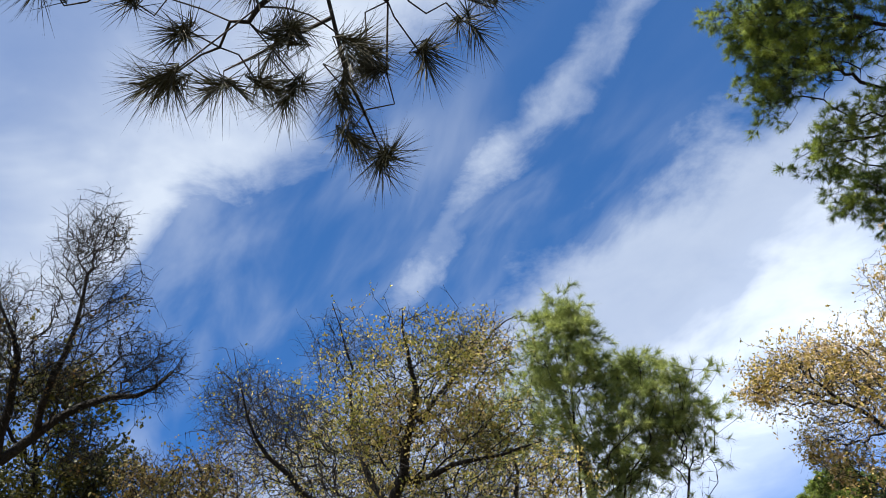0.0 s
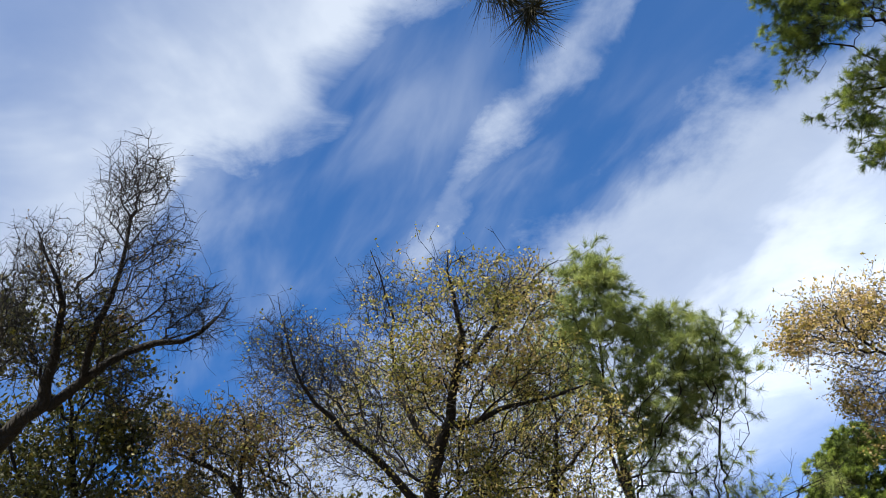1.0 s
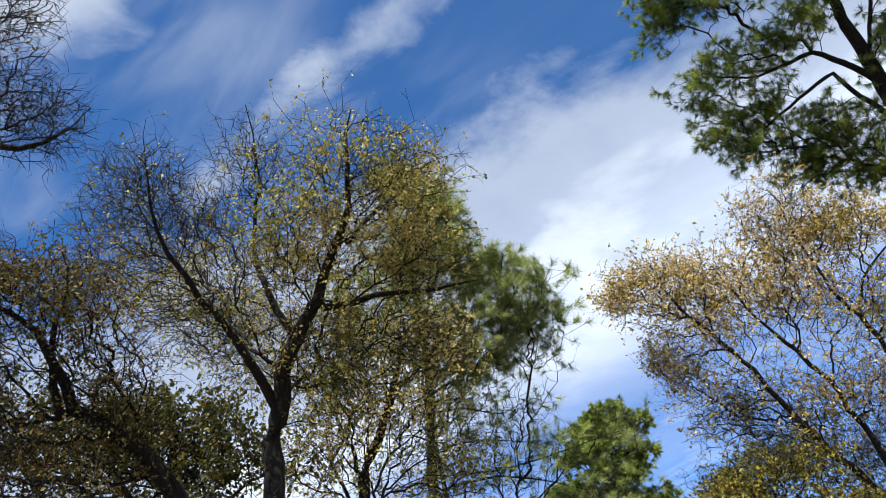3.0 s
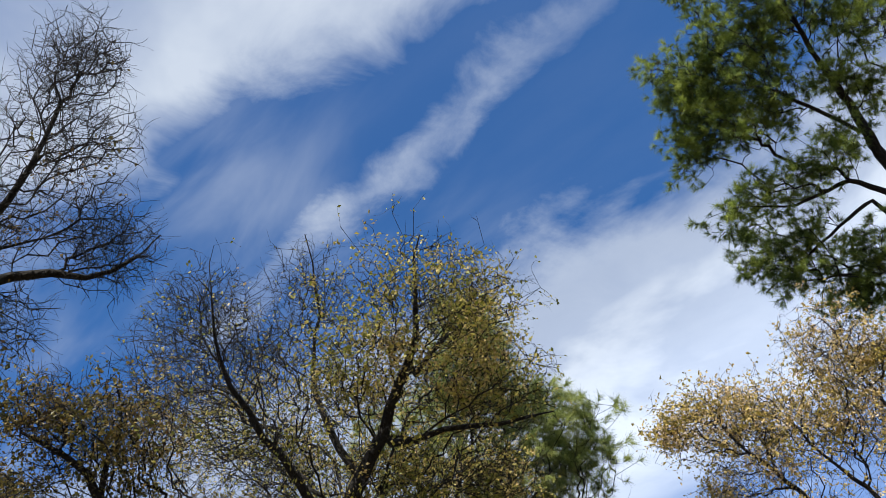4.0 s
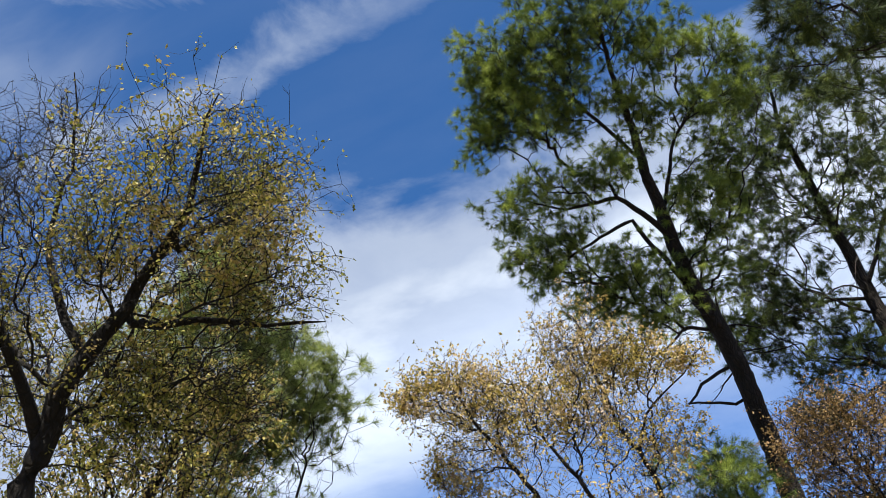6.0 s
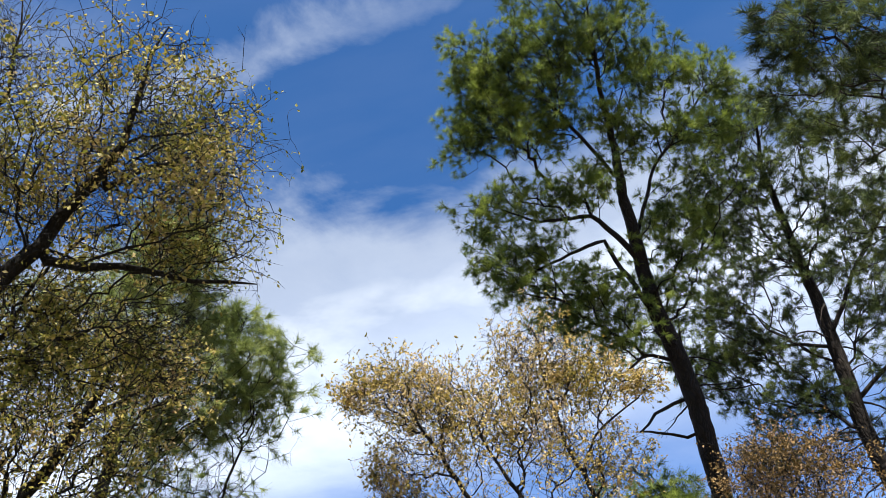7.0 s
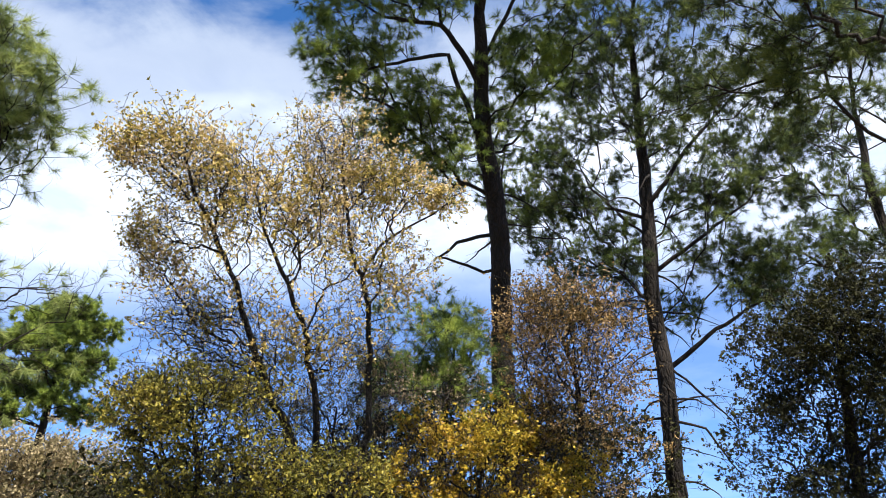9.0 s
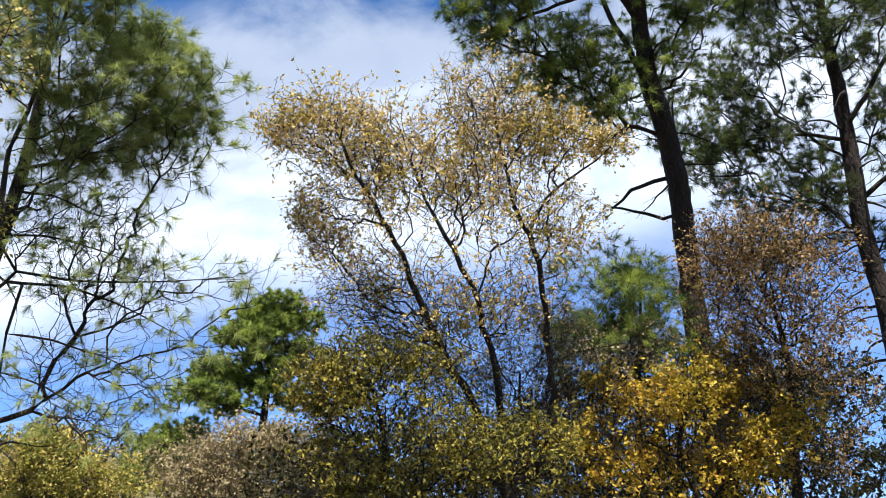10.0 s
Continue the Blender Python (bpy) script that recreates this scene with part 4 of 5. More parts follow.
build_tree("oak_tree", "evergreen oak with dense small leaves, coloured dark for the shade it stands in", "oak tree",
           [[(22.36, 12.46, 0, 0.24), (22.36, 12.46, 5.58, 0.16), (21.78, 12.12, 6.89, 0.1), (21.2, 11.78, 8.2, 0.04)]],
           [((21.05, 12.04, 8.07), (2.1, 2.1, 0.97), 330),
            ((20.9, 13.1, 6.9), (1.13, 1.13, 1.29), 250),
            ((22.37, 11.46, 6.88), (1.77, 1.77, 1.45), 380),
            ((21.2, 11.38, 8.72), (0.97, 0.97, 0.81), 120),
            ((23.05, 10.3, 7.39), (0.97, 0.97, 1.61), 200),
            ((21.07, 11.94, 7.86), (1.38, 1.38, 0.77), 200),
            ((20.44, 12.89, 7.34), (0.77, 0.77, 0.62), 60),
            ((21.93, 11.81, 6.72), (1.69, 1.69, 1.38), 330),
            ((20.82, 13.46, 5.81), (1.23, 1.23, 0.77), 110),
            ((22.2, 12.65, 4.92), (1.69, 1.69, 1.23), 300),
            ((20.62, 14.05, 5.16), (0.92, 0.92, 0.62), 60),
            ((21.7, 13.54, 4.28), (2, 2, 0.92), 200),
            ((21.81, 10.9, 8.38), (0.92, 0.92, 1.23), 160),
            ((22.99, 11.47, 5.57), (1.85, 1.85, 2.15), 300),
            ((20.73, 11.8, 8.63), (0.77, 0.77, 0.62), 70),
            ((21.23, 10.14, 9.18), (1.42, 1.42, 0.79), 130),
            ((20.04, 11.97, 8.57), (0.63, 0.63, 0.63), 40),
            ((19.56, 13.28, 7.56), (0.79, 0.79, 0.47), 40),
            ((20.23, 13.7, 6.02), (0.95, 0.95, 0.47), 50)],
           seed=21, bark=oak_bark, leaf_mat=leaf_shaded, leaves=15, leaf=0.105, scatter=0.13, thick=0.02, dense=1.8, bunch=14, bunch_size=0.6, reach=0.25, wander=0.5, share=0.85, twigs=1.4, twig=0.26, kinks=3)

build_tree("pine_tree", "pine with long dark boughs reaching overhead", "pine tree",
           [[(19, 4.5, 0, 0.36), (18.8, 4.7, 6, 0.3), (18.5, 5, 12, 0.22), (18.3, 5.2, 18, 0.1), (18.2, 5.3, 22, 0.03)],
            [(18.5, 5, 12, 0.13), (15.89, 8.4, 11.91, 0.11), (14.58, 9.3, 11.29, 0.08), (13.77, 10.35, 10.88, 0.04), (12.96, 11.4, 10.47, 0.01)],
            [(18.4, 5.1, 14, 0.11), (12.5, 7.99, 12.47, 0.07), (10.32, 8.11, 12.62, 0.04), (8.32, 8.55, 12.2, 0.01)],
            [(18.6, 4.9, 9.5, 0.1), (16.65, 7.59, 10.45, 0.06), (16.3, 9.2, 9.97, 0.03)]],
           [((8.9, 8.51, 12.24), (0.63, 0.63, 0.47), 80),
            ((10.48, 8.19, 12.36), (0.99, 0.99, 0.88), 150),
            ((12.42, 8.27, 12.22), (0.82, 0.82, 1.17), 130),
            ((13.95, 9.37, 11.27), (0.62, 0.62, 1.12), 90),
            ((12.2, 9.28, 12.61), (0.97, 0.97, 0.6), 70),
            ((13.15, 8.21, 12.6), (0.97, 0.97, 0.6), 60),
            ((14.68, 6.49, 12.58), (0.73, 0.73, 0.97), 70),
            ((14.4, 9.43, 11.39), (1.45, 1.45, 0.73), 110),
            ((13.41, 10.77, 10.78), (0.97, 0.97, 0.48), 60),
            ((15.18, 8.34, 11.9), (0.73, 0.73, 0.73), 70),
            ((15.77, 9.23, 10.77), (1.12, 1.12, 0.62), 60),
            ((9.61, 8.69, 11.81), (0.88, 0.88, 0.77), 60),
            ((11.01, 9.5, 11.54), (0.59, 0.59, 0.94), 50),
            ((13.63, 9.75, 12.09), (1.33, 1.33, 0.48), 60)],
           seed=22, bark=pine_bark, leaf_mat=needle_half_shade, kind="pine", thick=0.014, tip=0.0075, dense=1.4, bunch=9, bunch_size=0.34, needles=40, needle=0.27, blade=0.012, tufts=3, gnarl=0.03, power=2.9, girth=0.45, upward=0.6, twig=0.3, step=0.5)

build_tree("pine_tree", "pine with drooping bough of long needle tufts, coloured dark as in shade", "pine tree",
           [[(-0.9, -3.4, 0, 0.3), (-0.9, -3.3, 3, 0.26), (-0.85, -3.2, 6, 0.2), (-0.8, -3.1, 9, 0.12), (-0.8, -3, 12, 0.03)],
            [(-0.85, -3.2, 6.2, 0.06), (-0.6, -1, 6.2, 0.04), (-0.11, 1.53, 5, 0.02), (-0.24, 1.76, 4.46, 0.01), (-0.3, 1.86, 4.24, 0.01), (-0.32, 1.94, 4.14, 0.01), (-0.27, 2.03, 4.02, 0.01), (-0.25, 2.13, 3.9, 0.01), (-0.24, 2.18, 3.83, 0)],
            [(-0.3, 1.86, 4.24, 0.01), (-0.34, 1.9, 4.11, 0.01), (-0.5, 1.85, 4.08, 0.01), (-0.62, 1.85, 4.07, 0.01), (-0.7, 1.86, 4.06, 0)],
            [(-0.24, 1.76, 4.46, 0.01), (-0.43, 1.75, 4.29, 0.01), (-0.58, 1.77, 4.18, 0.01), (-0.7, 1.75, 4.12, 0.01), (-0.78, 1.75, 4.04, 0.01), (-0.85, 1.77, 4, 0)],
            [(-0.24, 1.76, 4.46, 0.01), (-0.1, 1.82, 4.39, 0.01), (-0.08, 1.91, 4.28, 0.01), (-0.11, 1.96, 4.13, 0.01), (-0.15, 2.03, 4.03, 0)],
            [(-0.58, 1.77, 4.18, 0.01), (-0.52, 1.8, 4.14, 0.01), (-0.48, 1.85, 4.08, 0.01), (-0.46, 1.92, 4, 0)],
            [(-0.43, 1.75, 4.29, 0.01), (-0.74, 1.63, 4.28, 0.01), (-0.97, 1.57, 4.26, 0)],
            [(-0.1, 1.82, 4.39, 0.01), (0.11, 1.93, 4.34, 0.01), (0.25, 2, 4.25, 0)]],
           [((-0.88, 1.83, 4.08), (0.02, 0.02, 0.02), 1),
            ((-0.75, 1.81, 4.12), (0.02, 0.02, 0.02), 1),
            ((-0.6, 1.91, 4.01), (0.02, 0.02, 0.02), 1),
            ((-0.46, 1.93, 3.99), (0.02, 0.02, 0.02), 1),
            ((-0.7, 1.87, 4.05), (0.02, 0.02, 0.02), 1),
            ((-0.31, 1.97, 3.94), (0.02, 0.02, 0.02), 1),
            ((-0.33, 2.13, 3.89), (0.02, 0.02, 0.02), 1),
            ((-0.16, 2.03, 4.03), (0.02, 0.02, 0.02), 1),
            ((-0.16, 2.1, 3.95), (0.02, 0.02, 0.02), 1),
            ((-0.23, 2.19, 3.82), (0.02, 0.02, 0.02), 1),
            ((-0.01, 2.03, 4.12), (0.03, 0.03, 0.02), 1),
            ((-0.31, 1.83, 4.12), (0.02, 0.02, 0.02), 1),
            ((-0.35, 1.79, 4.17), (0.02, 0.02, 0.02), 1),
            ((-0.18, 1.88, 4.22), (0.02, 0.02, 0.02), 1),
            ((-0.26, 1.87, 4.07), (0.02, 0.02, 0.02), 1),
            ((-0.51, 1.81, 4.13), (0.02, 0.02, 0.02), 1),
            ((-0.62, 1.84, 4.1), (0.02, 0.02, 0.02), 1),
            ((-0.63, 1.76, 4.19), (0.02, 0.02, 0.02), 1),
            ((-0.74, 1.72, 4.24), (0.02, 0.02, 0.02), 1),
            ((-0.8, 1.62, 4.2), (0.02, 0.02, 0.02), 1),
            ((-0.91, 1.61, 4.21), (0.02, 0.02, 0.02), 1),
            ((-1.06, 1.57, 4.25), (0.02, 0.02, 0.02), 1),
            ((-0.97, 1.55, 4.27), (0.02, 0.02, 0.02), 1),
            ((-0.07, 1.92, 4.19), (0.02, 0.02, 0.02), 1),
            ((-0.01, 1.89, 4.23), (0.02, 0.02, 0.02), 1),
            ((0.11, 1.98, 4.27), (0.03, 0.03, 0.02), 1),
            ((0.24, 1.99, 4.27), (0.03, 0.03, 0.02), 1),
            ((0.27, 2.01, 4.24), (0.03, 0.03, 0.02), 1),
            ((-0.44, 1.76, 4.2), (0.02, 0.02, 0.02), 1),
            ((-0.53, 1.72, 4.25), (0.02, 0.02, 0.02), 1),
            # unseen crown clump, added to throw shade on the bough below
            ((0.9, -2.2, 8.3), (2.0, 2.0, 1.2), 700),
            ((-0.9, -2.8, 11), (1.6, 1.6, 1.6), 160),
            ((-1.14, 1.57, 4.24), (0.02, 0.02, 0.02), 1),
            ((-1.18, 1.53, 4.29), (0.02, 0.02, 0.02), 1),
            ((-0.87, 1.65, 4.16), (0.02, 0.02, 0.02), 1),
            ((-0.77, 1.7, 4.1), (0.02, 0.02, 0.02), 1),
            ((-0.69, 1.8, 4.14), (0.02, 0.02, 0.02), 1),
            ((-0.43, 1.83, 4.12), (0.02, 0.02, 0.02), 1),
            ((-0.37, 1.9, 4.03), (0.02, 0.02, 0.02), 1),
            ((-0.27, 2.09, 3.95), (0.02, 0.02, 0.02), 1),
            ((-0.2, 1.97, 4.11), (0.02, 0.02, 0.02), 1),
            ((-0.04, 1.86, 4.26), (0.02, 0.02, 0.02), 1),
            ((0.05, 1.97, 4.21), (0.03, 0.03, 0.02), 1),
            ((0.18, 2.02, 4.22), (0.03, 0.03, 0.02), 1),
            ((0.32, 2, 4.27), (0.03, 0.03, 0.02), 1)],
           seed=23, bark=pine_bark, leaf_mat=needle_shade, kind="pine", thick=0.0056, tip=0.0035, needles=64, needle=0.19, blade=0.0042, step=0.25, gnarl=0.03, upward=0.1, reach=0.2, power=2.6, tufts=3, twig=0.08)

build_tree("pine_tree", "distant lone pine with flat tiers of green needles", "pine tree",
           [[(19.1, 60, 0, 0.45), (19.35, 60, 11.5, 0.32), (19.6, 60, 15.5, 0.24), (19.75, 60, 17.6, 0.16), (20, 60, 20.1, 0.04)],
            [(19.4, 60, 12.4, 0.12), (17.6, 59.7, 12.6, 0.09), (15.6, 59.4, 12.9, 0.04)],
            [(19.5, 60, 13.8, 0.12), (17.9, 60.4, 14.2, 0.08), (16.2, 60.8, 14.6, 0.04)],
            [(19.5, 60, 13, 0.1), (20.8, 60.3, 13.4, 0.07), (22.2, 60.5, 13.6, 0.03)],
            [(19.6, 60, 15.8, 0.1), (18.4, 59.6, 16.6, 0.07), (16.9, 59.3, 17, 0.03)],
            [(19.7, 60, 15.9, 0.1), (20.8, 60, 16.3, 0.06), (22, 59.8, 16.6, 0.03)],
            [(19.8, 60, 17.7, 0.08), (18.9, 60.2, 18.5, 0.05), (18.2, 60.3, 18.9, 0.02)],
            [(19.8, 60, 17.9, 0.08), (20.9, 60.1, 18.8, 0.05), (21.7, 60.1, 19.2, 0.02)]],
           [((19.9, 60, 20), (1.72, 1.72, 0.56), 112),
            ((18.3, 60.2, 19.2), (1.26, 1.49, 0.46), 75),
            ((21.7, 60.1, 19.4), (1.26, 1.49, 0.46), 75),
            ((17.2, 59.4, 17.35), (1.72, 1.72, 0.42), 100),
            ((19.2, 59.3, 17.3), (1.26, 1.49, 0.37), 50),
            ((21.6, 59.8, 16.9), (1.49, 1.61, 0.37), 87),
            ((16.4, 60.7, 15), (1.72, 1.72, 0.37), 100),
            ((18.2, 60.5, 14.7), (1.38, 1.61, 0.32), 56),
            ((15, 59.4, 13.3), (1.72, 1.72, 0.42), 100),
            ((21.9, 60.4, 13.9), (1.61, 1.72, 0.32), 75),
            ((17.2, 59.6, 12.9), (1.15, 1.49, 0.32), 50),
            ((19.7, 59.4, 18.5), (1.5, 1.2, 0.31), 70),
            ((20.4, 59.4, 15.6), (1.3, 1.2, 0.31), 60),
            ((18.4, 59.3, 15.9), (1.2, 1.2, 0.31), 60),
            ((19.6, 59.3, 14.2), (1.3, 1.2, 0.28), 50)],
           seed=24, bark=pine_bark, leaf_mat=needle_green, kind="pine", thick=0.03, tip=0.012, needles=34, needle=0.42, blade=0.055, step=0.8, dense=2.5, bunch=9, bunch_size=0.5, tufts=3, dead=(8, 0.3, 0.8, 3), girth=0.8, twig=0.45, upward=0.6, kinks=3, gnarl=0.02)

build_tree("oak_shrub", "low oak with bright yellow autumn leaves", "oak shrub",
           [[(15.09, 18.68, 0, 0.12), (15.09, 18.68, 3.33, 0.08), (14.94, 18.29, 4.36, 0.05), (14.89, 17.83, 5.39, 0.02)]],
           [((14.6, 17.7, 5.2), (1.5, 1.3, 0.75), 240),
            ((15.6, 17.4, 5.75), (0.7, 0.6, 0.35), 60),
            ((13.1, 18.5, 5.35), (0.75, 0.6, 0.35), 70),
            ((12.5, 18.6, 4.3), (0.8, 0.7, 0.5), 80),
            ((16.9, 17, 4.9), (0.7, 0.6, 0.4), 60),
            ((13.7, 18.57, 4.79), (0.8, 0.8, 0.6), 80),
            ((14.68, 18.14, 4.2), (1.87, 1.87, 0.8), 350),
            ((16.13, 17.27, 5.03), (0.68, 0.68, 0.54), 110),
            ((13.6, 18.93, 3.87), (0.93, 0.93, 0.73), 60),
            ((16.21, 17.48, 4.22), (1.08, 1.08, 0.81), 130),
            ((14.92, 18.57, 2.96), (2.27, 2.27, 1.07), 300)],
           seed=25, bark=oak_bark, leaf_mat=leaf_yellow, leaves=16, leaf=0.095, scatter=0.1, thick=0.02, dense=3, reach=0.25, wander=0.6, power=2.7, tip=0.0045, share=0.5, bunch=12, bunch_size=0.42, twigs=1.4, twig=0.26, kinks=3)

build_tree("oak_tree", "thin oak with russet-brown leaves beside a pine trunk", "oak tree",
           [[(18.2, 18.05, 0, 0.18), (18.2, 18.05, 3.42, 0.13), (17.88, 17.62, 4.74, 0.1), (17.54, 17.14, 6.19, 0.07), (16.38, 16.92, 8.12, 0.02)]],
           [((15.97, 16.99, 8.49), (1, 1, 0.86), 190),
            ((16.79, 17.13, 7.16), (1.29, 1.29, 0.86), 230),
            ((18.22, 16.75, 6.18), (1.29, 1.29, 1.14), 70),
            ((17.57, 17.46, 5.47), (1.14, 1.14, 0.86), 45),
            ((18.95, 17, 4.73), (1, 1, 1), 40),
            ((16.28, 18, 6.23), (1.15, 1.15, 1.29), 180),
            ((18.32, 17.48, 4.5), (1.71, 1.71, 1.43), 65),
            ((16.96, 18.5, 4.03), (1.29, 1.29, 1), 150),
            ((15.49, 17.67, 7.92), (0.57, 0.57, 0.86), 70),
            ((18.21, 18.33, 2.82), (2.29, 2.29, 1.29), 65),
            ((14.99, 16.3, 8), (1.03, 1.03, 0.88), 120),
            ((16.19, 15.79, 6.91), (1.17, 1.17, 1.17), 180),
            ((17.4, 17.34, 6.22), (1.87, 1.87, 2.3), 37),
            ((14.84, 16.15, 8.48), (1.17, 1.17, 0.73), 150),
            ((15.52, 16.07, 7.51), (1.47, 1.47, 1.03), 200),
            ((16.22, 15.08, 8.01), (1.03, 1.03, 1.03), 140),
            ((16.93, 15.59, 6.06), (1.32, 1.32, 1.32), 55),
            ((15.6, 16.9, 6.05), (1.32, 1.32, 1.17), 160)],
           seed=26, bark=oak_bark, leaf_mat=leaf_tan, leaves=11, leaf=0.08, scatter=0.07, thick=0.014, dense=3, reach=0.25, wander=0.5, tip=0.0045, power=2.7, share=0.5, bunch=12, bunch_size=0.42, twigs=1.4, twig=0.26, kinks=3)

build_tree("oak_shrub", "scrubby green oak with grey twigs", "oak shrub",
           [[(8.77, 20.1, 0, 0.12), (8.77, 20.1, 3.18, 0.08), (8.45, 19.76, 4.3, 0.05), (8.1, 19.58, 5.13, 0.02)]],
           [((8.02, 19.44, 5.54), (1.46, 1.46, 0.49), 280),
            ((7.61, 20.06, 4.72), (0.85, 0.85, 0.97), 250),
            ((9.21, 19.3, 4.08), (1.33, 1.33, 0.97), 300),
            ((10.58, 18.59, 3.86), (1.33, 1.33, 0.97), 260),
            ((8, 20.29, 3.48), (1.33, 1.33, 0.6), 200),
            ((8.5, 19.4, 5.02), (1.46, 1.46, 0.85), 200),
            ((7.07, 19.98, 5.32), (0.48, 0.48, 0.48), 60),
            ((8.47, 20.45, 2.56), (1.81, 1.81, 1.09), 260),
            ((10.06, 19.47, 2.64), (1.45, 1.45, 1.09), 200)],
           seed=27, bark=oak_bark, leaf_mat=leaf_scrub, leaves=12, leaf=0.09, scatter=0.07, thick=0.014, dense=3, reach=0.25, wander=0.5, tip=0.0045, power=2.7, bunch=12, bunch_size=0.4, share=0.6, twigs=1.4, twig=0.26, kinks=3)

build_tree("pine_tree", "small olive pine half hidden behind oaks", "pine tree",
           [[(17.4, 22.26, 0, 0.2), (17.4, 22.26, 4.82, 0.12), (16.95, 21.45, 7.09, 0.07), (16.56, 20.69, 9.22, 0.02)]],
           [((16.61, 20.85, 8.8), (0.84, 0.84, 0.59), 70),
            ((16.68, 21.28, 7.8), (1.18, 1.18, 0.67), 90),
            ((15.25, 22.18, 7.67), (1.01, 1.01, 0.67), 60),
            ((16.34, 21.94, 6.81), (1.52, 1.52, 0.84), 90),
            ((15.29, 20.25, 8.55), (1.52, 1.52, 1.01), 90),
            ((16.23, 20.1, 7.29), (1.35, 1.35, 1.01), 80),
            ((15.25, 21.07, 7.29), (1.35, 1.35, 1.01), 70)],
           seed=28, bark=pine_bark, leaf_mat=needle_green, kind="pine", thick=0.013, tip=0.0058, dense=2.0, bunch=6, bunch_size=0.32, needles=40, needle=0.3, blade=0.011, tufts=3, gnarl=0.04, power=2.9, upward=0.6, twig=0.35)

build_tree("oak_tree", "far pinkish-brown oak with thin leaves", "oak tree",
           [[(16.68, 53.25, 0, 0.2), (16.68, 53.25, 6.4, 0.14), (16.21, 52.41, 8.77, 0.06)]],
           [((16.15, 52.31, 9.06), (2.99, 2.99, 1.41), 260),
            ((15.4, 53.58, 7.3), (3.87, 3.87, 1.76), 260),
            ((18.65, 51.54, 7.56), (2.46, 2.46, 1.76), 160),
            ((16.64, 53.83, 5.21), (4.57, 4.57, 2.11), 160),
            ((17.2, 51.55, 9.35), (2.46, 2.46, 1.58), 120),
            ((13.63, 54.34, 7.9), (2.81, 2.81, 1.76), 140),
            ((19.52, 50.47, 8.74), (2.11, 2.11, 2.11), 100)],
           seed=29, bark=grey_bark, leaf_mat=leaf_beige, leaves=18, leaf=0.2, scatter=0.4, thick=0.03, tip=0.01, step=0.9, dense=2, twigs=1.5, twig=0.5, kinks=3)

build_tree("oak_tree", "far yellow-green oak below the hill", "oak tree",
           [[(6.52, 54.39, 0, 0.2), (6.52, 54.39, 6.06, 0.14), (6.2, 53.81, 7.69, 0.06)]],
           [((6.15, 53.72, 7.96), (2.42, 2.42, 1.29), 260),
            ((7.42, 53.61, 6.59), (2.9, 2.9, 1.29), 200),
            ((4.59, 55.14, 6.89), (1.93, 1.93, 1.61), 150),
            ((5.98, 55.22, 4.98), (4.19, 4.19, 1.93), 160),
            ((8.64, 52.77, 6.85), (2.9, 2.9, 1.61), 140),
            ((5.99, 53.43, 8.78), (1.93, 1.93, 0.97), 80)],
           seed=30, bark=grey_bark, leaf_mat=leaf_olive, leaves=18, leaf=0.2, scatter=0.4, thick=0.03, tip=0.01, step=0.9, dense=2, twigs=1.5, twig=0.5, kinks=3)

build_tree("oak_tree", "twiggy olive oak behind a larger half-bare oak", "oak tree",
           [[(-1.11, 15.14, 0, 0.2), (-1.11, 15.14, 5.57, 0.13), (-0.71, 14.63, 6.42, 0.09), (-0.37, 14.16, 7.2, 0.05), (-0.23, 13.86, 7.68, 0.02)],
            [(-0.71, 14.63, 6.42, 0.06), (0.03, 14.49, 6.92, 0.04), (0.68, 14.33, 7.43, 0.01)]],
           [((-0.42, 14.04, 7.38), (1.01, 1.01, 0.64), 170),
            ((-1.13, 14.45, 6.46), (0.9, 0.9, 0.84), 190),
            ((0.43, 14.3, 7.27), (0.75, 0.75, 0.64), 130),
            ((-0.08, 14.81, 6.23), (0.85, 0.85, 0.85), 180),
            ((-1.8, 14.69, 6), (0.84, 0.84, 0.63), 130),
            ((0.55, 15.41, 5.36), (0.74, 0.74, 0.53), 90),
            ((-1.51, 15.23, 5.39), (1.27, 1.27, 0.74), 150),
            ((-0.15, 15.38, 5.32), (1.17, 1.17, 0.64), 140),
            ((-4.15, 15.85, 9.54), (1.33, 1.33, 1.13), 200),
            ((-2.19, 17.24, 8.55), (1.54, 1.54, 1.03), 220),
            ((-1, 16.24, 8.87), (0.92, 0.92, 0.82), 100),
            ((-0.61, 14.43, 6.74), (1.59, 1.59, 1.27), 220),
            ((-3.18, 15.86, 8.99), (1.68, 1.68, 1.09), 170)],
           seed=31, bark=oak_bark, leaf_mat=leaf_olive, leaves=8, leaf=0.06, scatter=0.055, tip=0.0042, thick=0.0145, dense=2.1, girth=0.7, wander=0.7, gnarl=0.06, reach=0.3, power=2.8, twigs=1.5, twig=0.24, kinks=3)

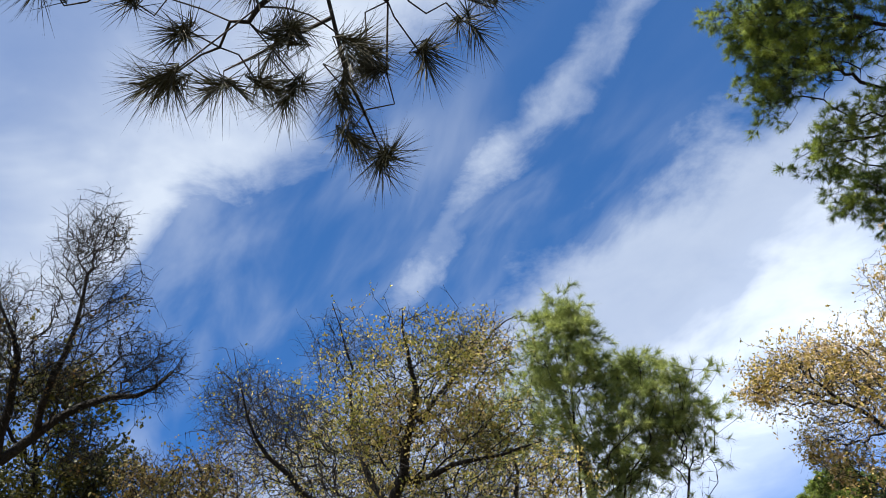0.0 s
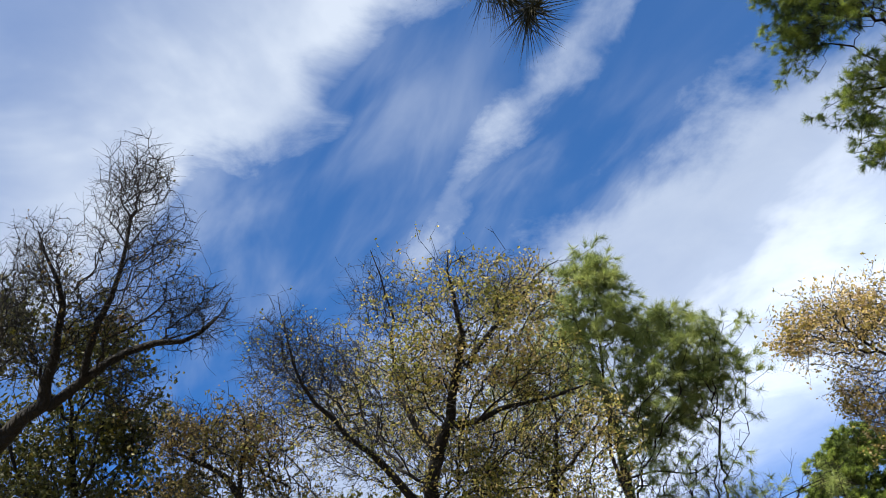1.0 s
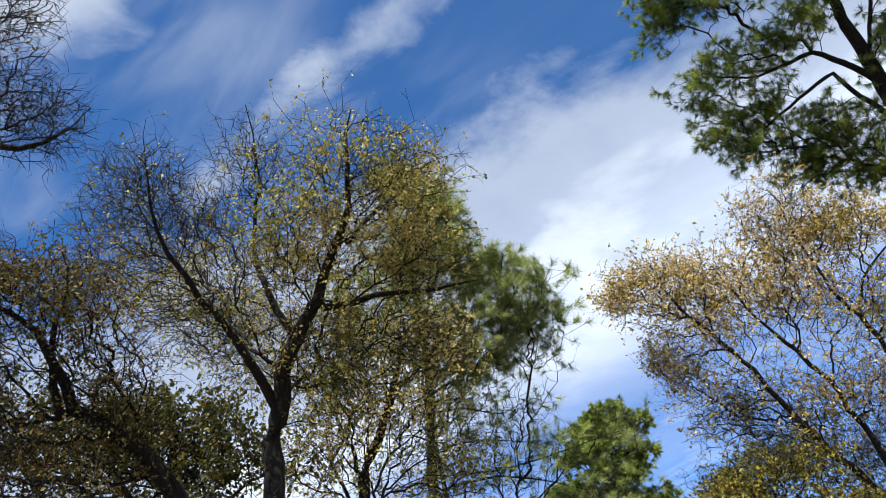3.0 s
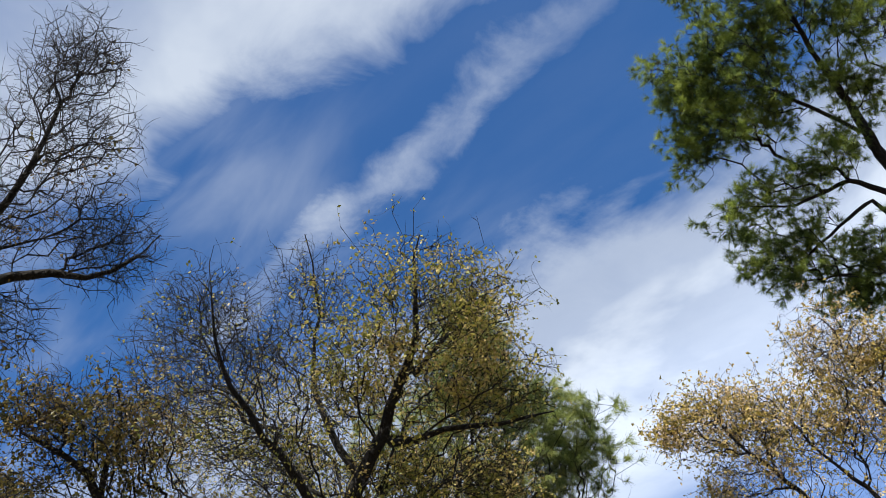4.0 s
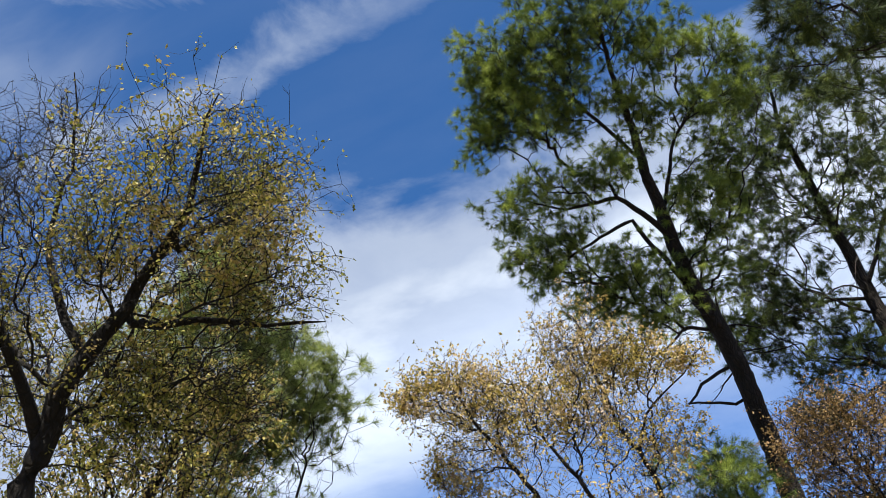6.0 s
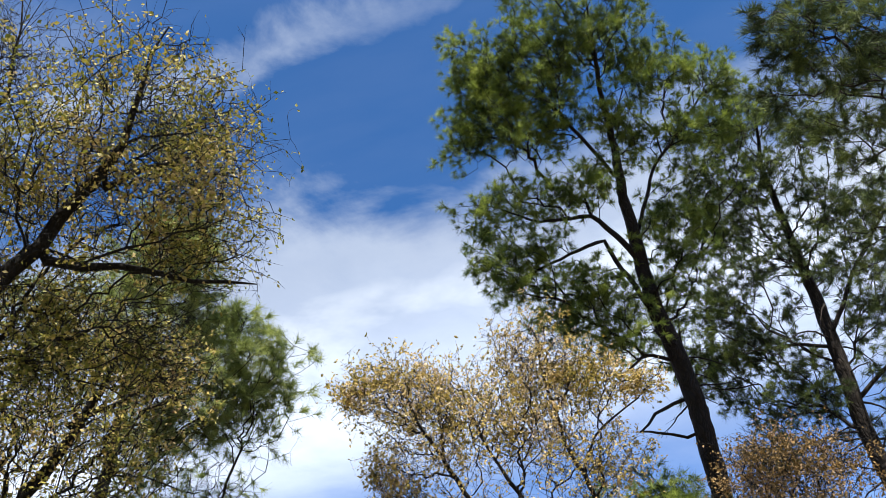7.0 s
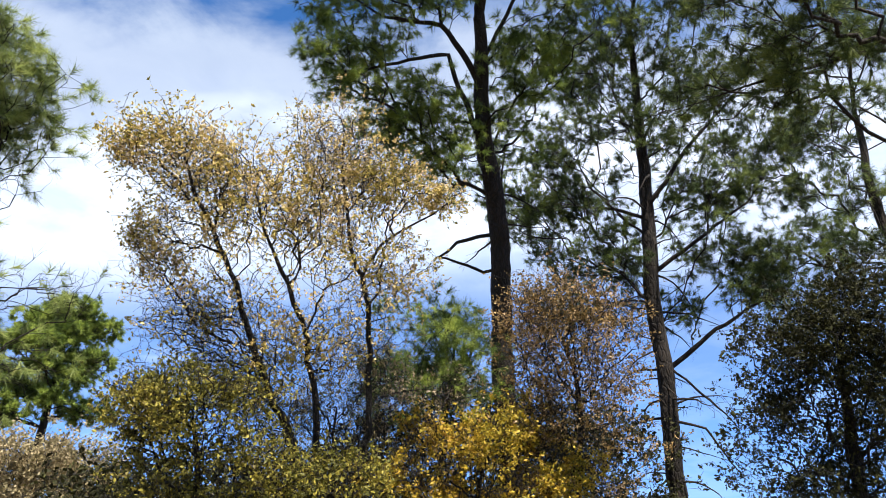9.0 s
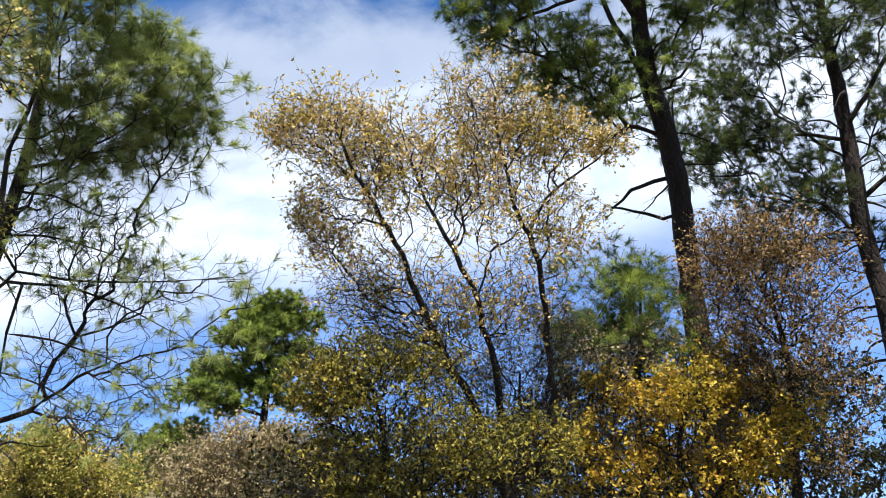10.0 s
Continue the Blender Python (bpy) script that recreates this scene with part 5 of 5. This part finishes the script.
build_tree("oak_tree", "dull brown oak thicket under taller trees", "oak tree",
           [[(-4.09, 15.63, 0, 0.2), (-4.09, 15.63, 6.29, 0.12), (-4.06, 15.35, 6.73, 0.07), (-4.06, 15.12, 7.09, 0.03)]],
           [((-3.96, 15.37, 6.72), (1.02, 1.02, 0.57), 170),
            ((-4.93, 15.35, 6.62), (1.02, 1.02, 0.57), 150),
            ((-3.06, 15.78, 6.2), (1.02, 1.02, 0.45), 120),
            ((-6.16, 15.17, 6.75), (1.02, 1.02, 0.68), 150),
            ((-4.09, 15.86, 5.93), (2.5, 2.5, 0.68), 200)],
           seed=32, bark=oak_bark, leaf_mat=leaf_green, leaves=16, leaf=0.1, scatter=0.13, thick=0.012, dense=2, girth=0.7, bunch=10, bunch_size=0.5, twigs=1.4, twig=0.26, kinks=3)

build_tree("oak_shrub", "tangled grey-twigged oak scrub with few green leaves", "oak shrub",
           [[(12.82, 21.2, 0, 0.12), (12.82, 21.2, 3.47, 0.08), (12.51, 20.77, 4.79, 0.05), (12.21, 20.38, 6, 0.02)]],
           [((12.06, 20.64, 5.64), (1.57, 1.57, 1), 220),
            ((13.36, 19.99, 5.65), (1.29, 1.29, 1.29), 240),
            ((11.84, 21.32, 4.18), (1.71, 1.71, 1.14), 240),
            ((13.62, 20.51, 3.94), (1.57, 1.57, 0.86), 180),
            ((15.51, 19.91, 6.85), (0.92, 0.92, 0.92), 120),
            ((12.97, 21.46, 2.75), (2.14, 2.14, 1.14), 220),
            ((9.71, 21.18, 6), (1.53, 1.53, 0.84), 160),
            ((11.26, 19.87, 5.66), (1.53, 1.53, 1.11), 200),
            ((12.18, 19.07, 6.74), (1.14, 1.14, 1), 130),
            ((11.26, 20.58, 4.5), (2.09, 2.09, 0.84), 200)],
           seed=33, bark=grey_bark, leaf_mat=leaf_beige, leaves=8, leaf=0.08, scatter=0.07, thick=0.012, tip=0.0045, dense=2.4, reach=0.22, wander=0.5, share=0.5, power=2.7, bunch=12, bunch_size=0.45, twigs=2.6, twig=0.45, kinks=3)

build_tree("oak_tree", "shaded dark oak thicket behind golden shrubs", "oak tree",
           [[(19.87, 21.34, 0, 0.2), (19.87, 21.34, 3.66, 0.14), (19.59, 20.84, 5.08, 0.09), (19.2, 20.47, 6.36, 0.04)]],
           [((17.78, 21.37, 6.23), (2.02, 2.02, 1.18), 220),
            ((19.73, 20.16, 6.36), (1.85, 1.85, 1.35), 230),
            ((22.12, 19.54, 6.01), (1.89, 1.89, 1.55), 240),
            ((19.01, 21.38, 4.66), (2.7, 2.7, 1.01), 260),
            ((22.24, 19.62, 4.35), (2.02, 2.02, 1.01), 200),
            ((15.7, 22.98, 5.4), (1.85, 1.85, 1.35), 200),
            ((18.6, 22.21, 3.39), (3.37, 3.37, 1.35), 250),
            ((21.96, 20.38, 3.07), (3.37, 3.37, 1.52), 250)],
           seed=34, bark=oak_bark, leaf_mat=leaf_shaded, leaves=11, leaf=0.14, scatter=0.14, thick=0.014, tip=0.005, dense=2.6, bunch=14, bunch_size=0.6, twigs=1.4, twig=0.26, kinks=3)

build_tree("pine_tree", "short green pine beside a taller distant pine", "pine tree",
           [[(13.9, 61, 0, 0.25), (13.95, 61, 6.5, 0.16), (14.1, 61, 11, 0.03)]],
           [((14.6, 61, 10.7), (1.3, 1.3, 0.5), 80), ((13.4, 61, 9.8), (1.5, 1.5, 0.55), 90), ((14.9, 61, 9.2), (1.4, 1.4, 0.5), 70), ((13.2, 61, 8.3), (1.5, 1.5, 0.6), 70)],
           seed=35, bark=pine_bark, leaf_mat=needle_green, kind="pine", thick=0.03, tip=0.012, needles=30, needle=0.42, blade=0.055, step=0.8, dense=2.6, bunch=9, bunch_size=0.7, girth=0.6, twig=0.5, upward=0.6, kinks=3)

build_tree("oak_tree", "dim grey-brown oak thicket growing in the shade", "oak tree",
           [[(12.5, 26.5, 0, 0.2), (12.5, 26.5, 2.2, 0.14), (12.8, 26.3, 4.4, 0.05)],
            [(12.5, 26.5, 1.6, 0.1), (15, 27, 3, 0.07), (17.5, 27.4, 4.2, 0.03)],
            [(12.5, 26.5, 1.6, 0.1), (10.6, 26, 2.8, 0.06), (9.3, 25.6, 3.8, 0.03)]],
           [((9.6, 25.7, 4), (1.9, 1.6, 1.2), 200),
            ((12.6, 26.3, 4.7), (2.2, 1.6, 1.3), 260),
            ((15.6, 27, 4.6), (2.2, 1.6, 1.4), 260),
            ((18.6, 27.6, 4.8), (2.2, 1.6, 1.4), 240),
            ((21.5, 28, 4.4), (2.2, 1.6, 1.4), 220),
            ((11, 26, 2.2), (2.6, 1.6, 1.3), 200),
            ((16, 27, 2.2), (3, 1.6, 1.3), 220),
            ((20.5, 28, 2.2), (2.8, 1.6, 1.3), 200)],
           seed=36, bark=grey_bark, leaf_mat=leaf_shaded, leaves=10, leaf=0.16, scatter=0.14, thick=0.016, tip=0.006, dense=2, reach=0.25, wander=0.6, kinks=3, twig=0.35)
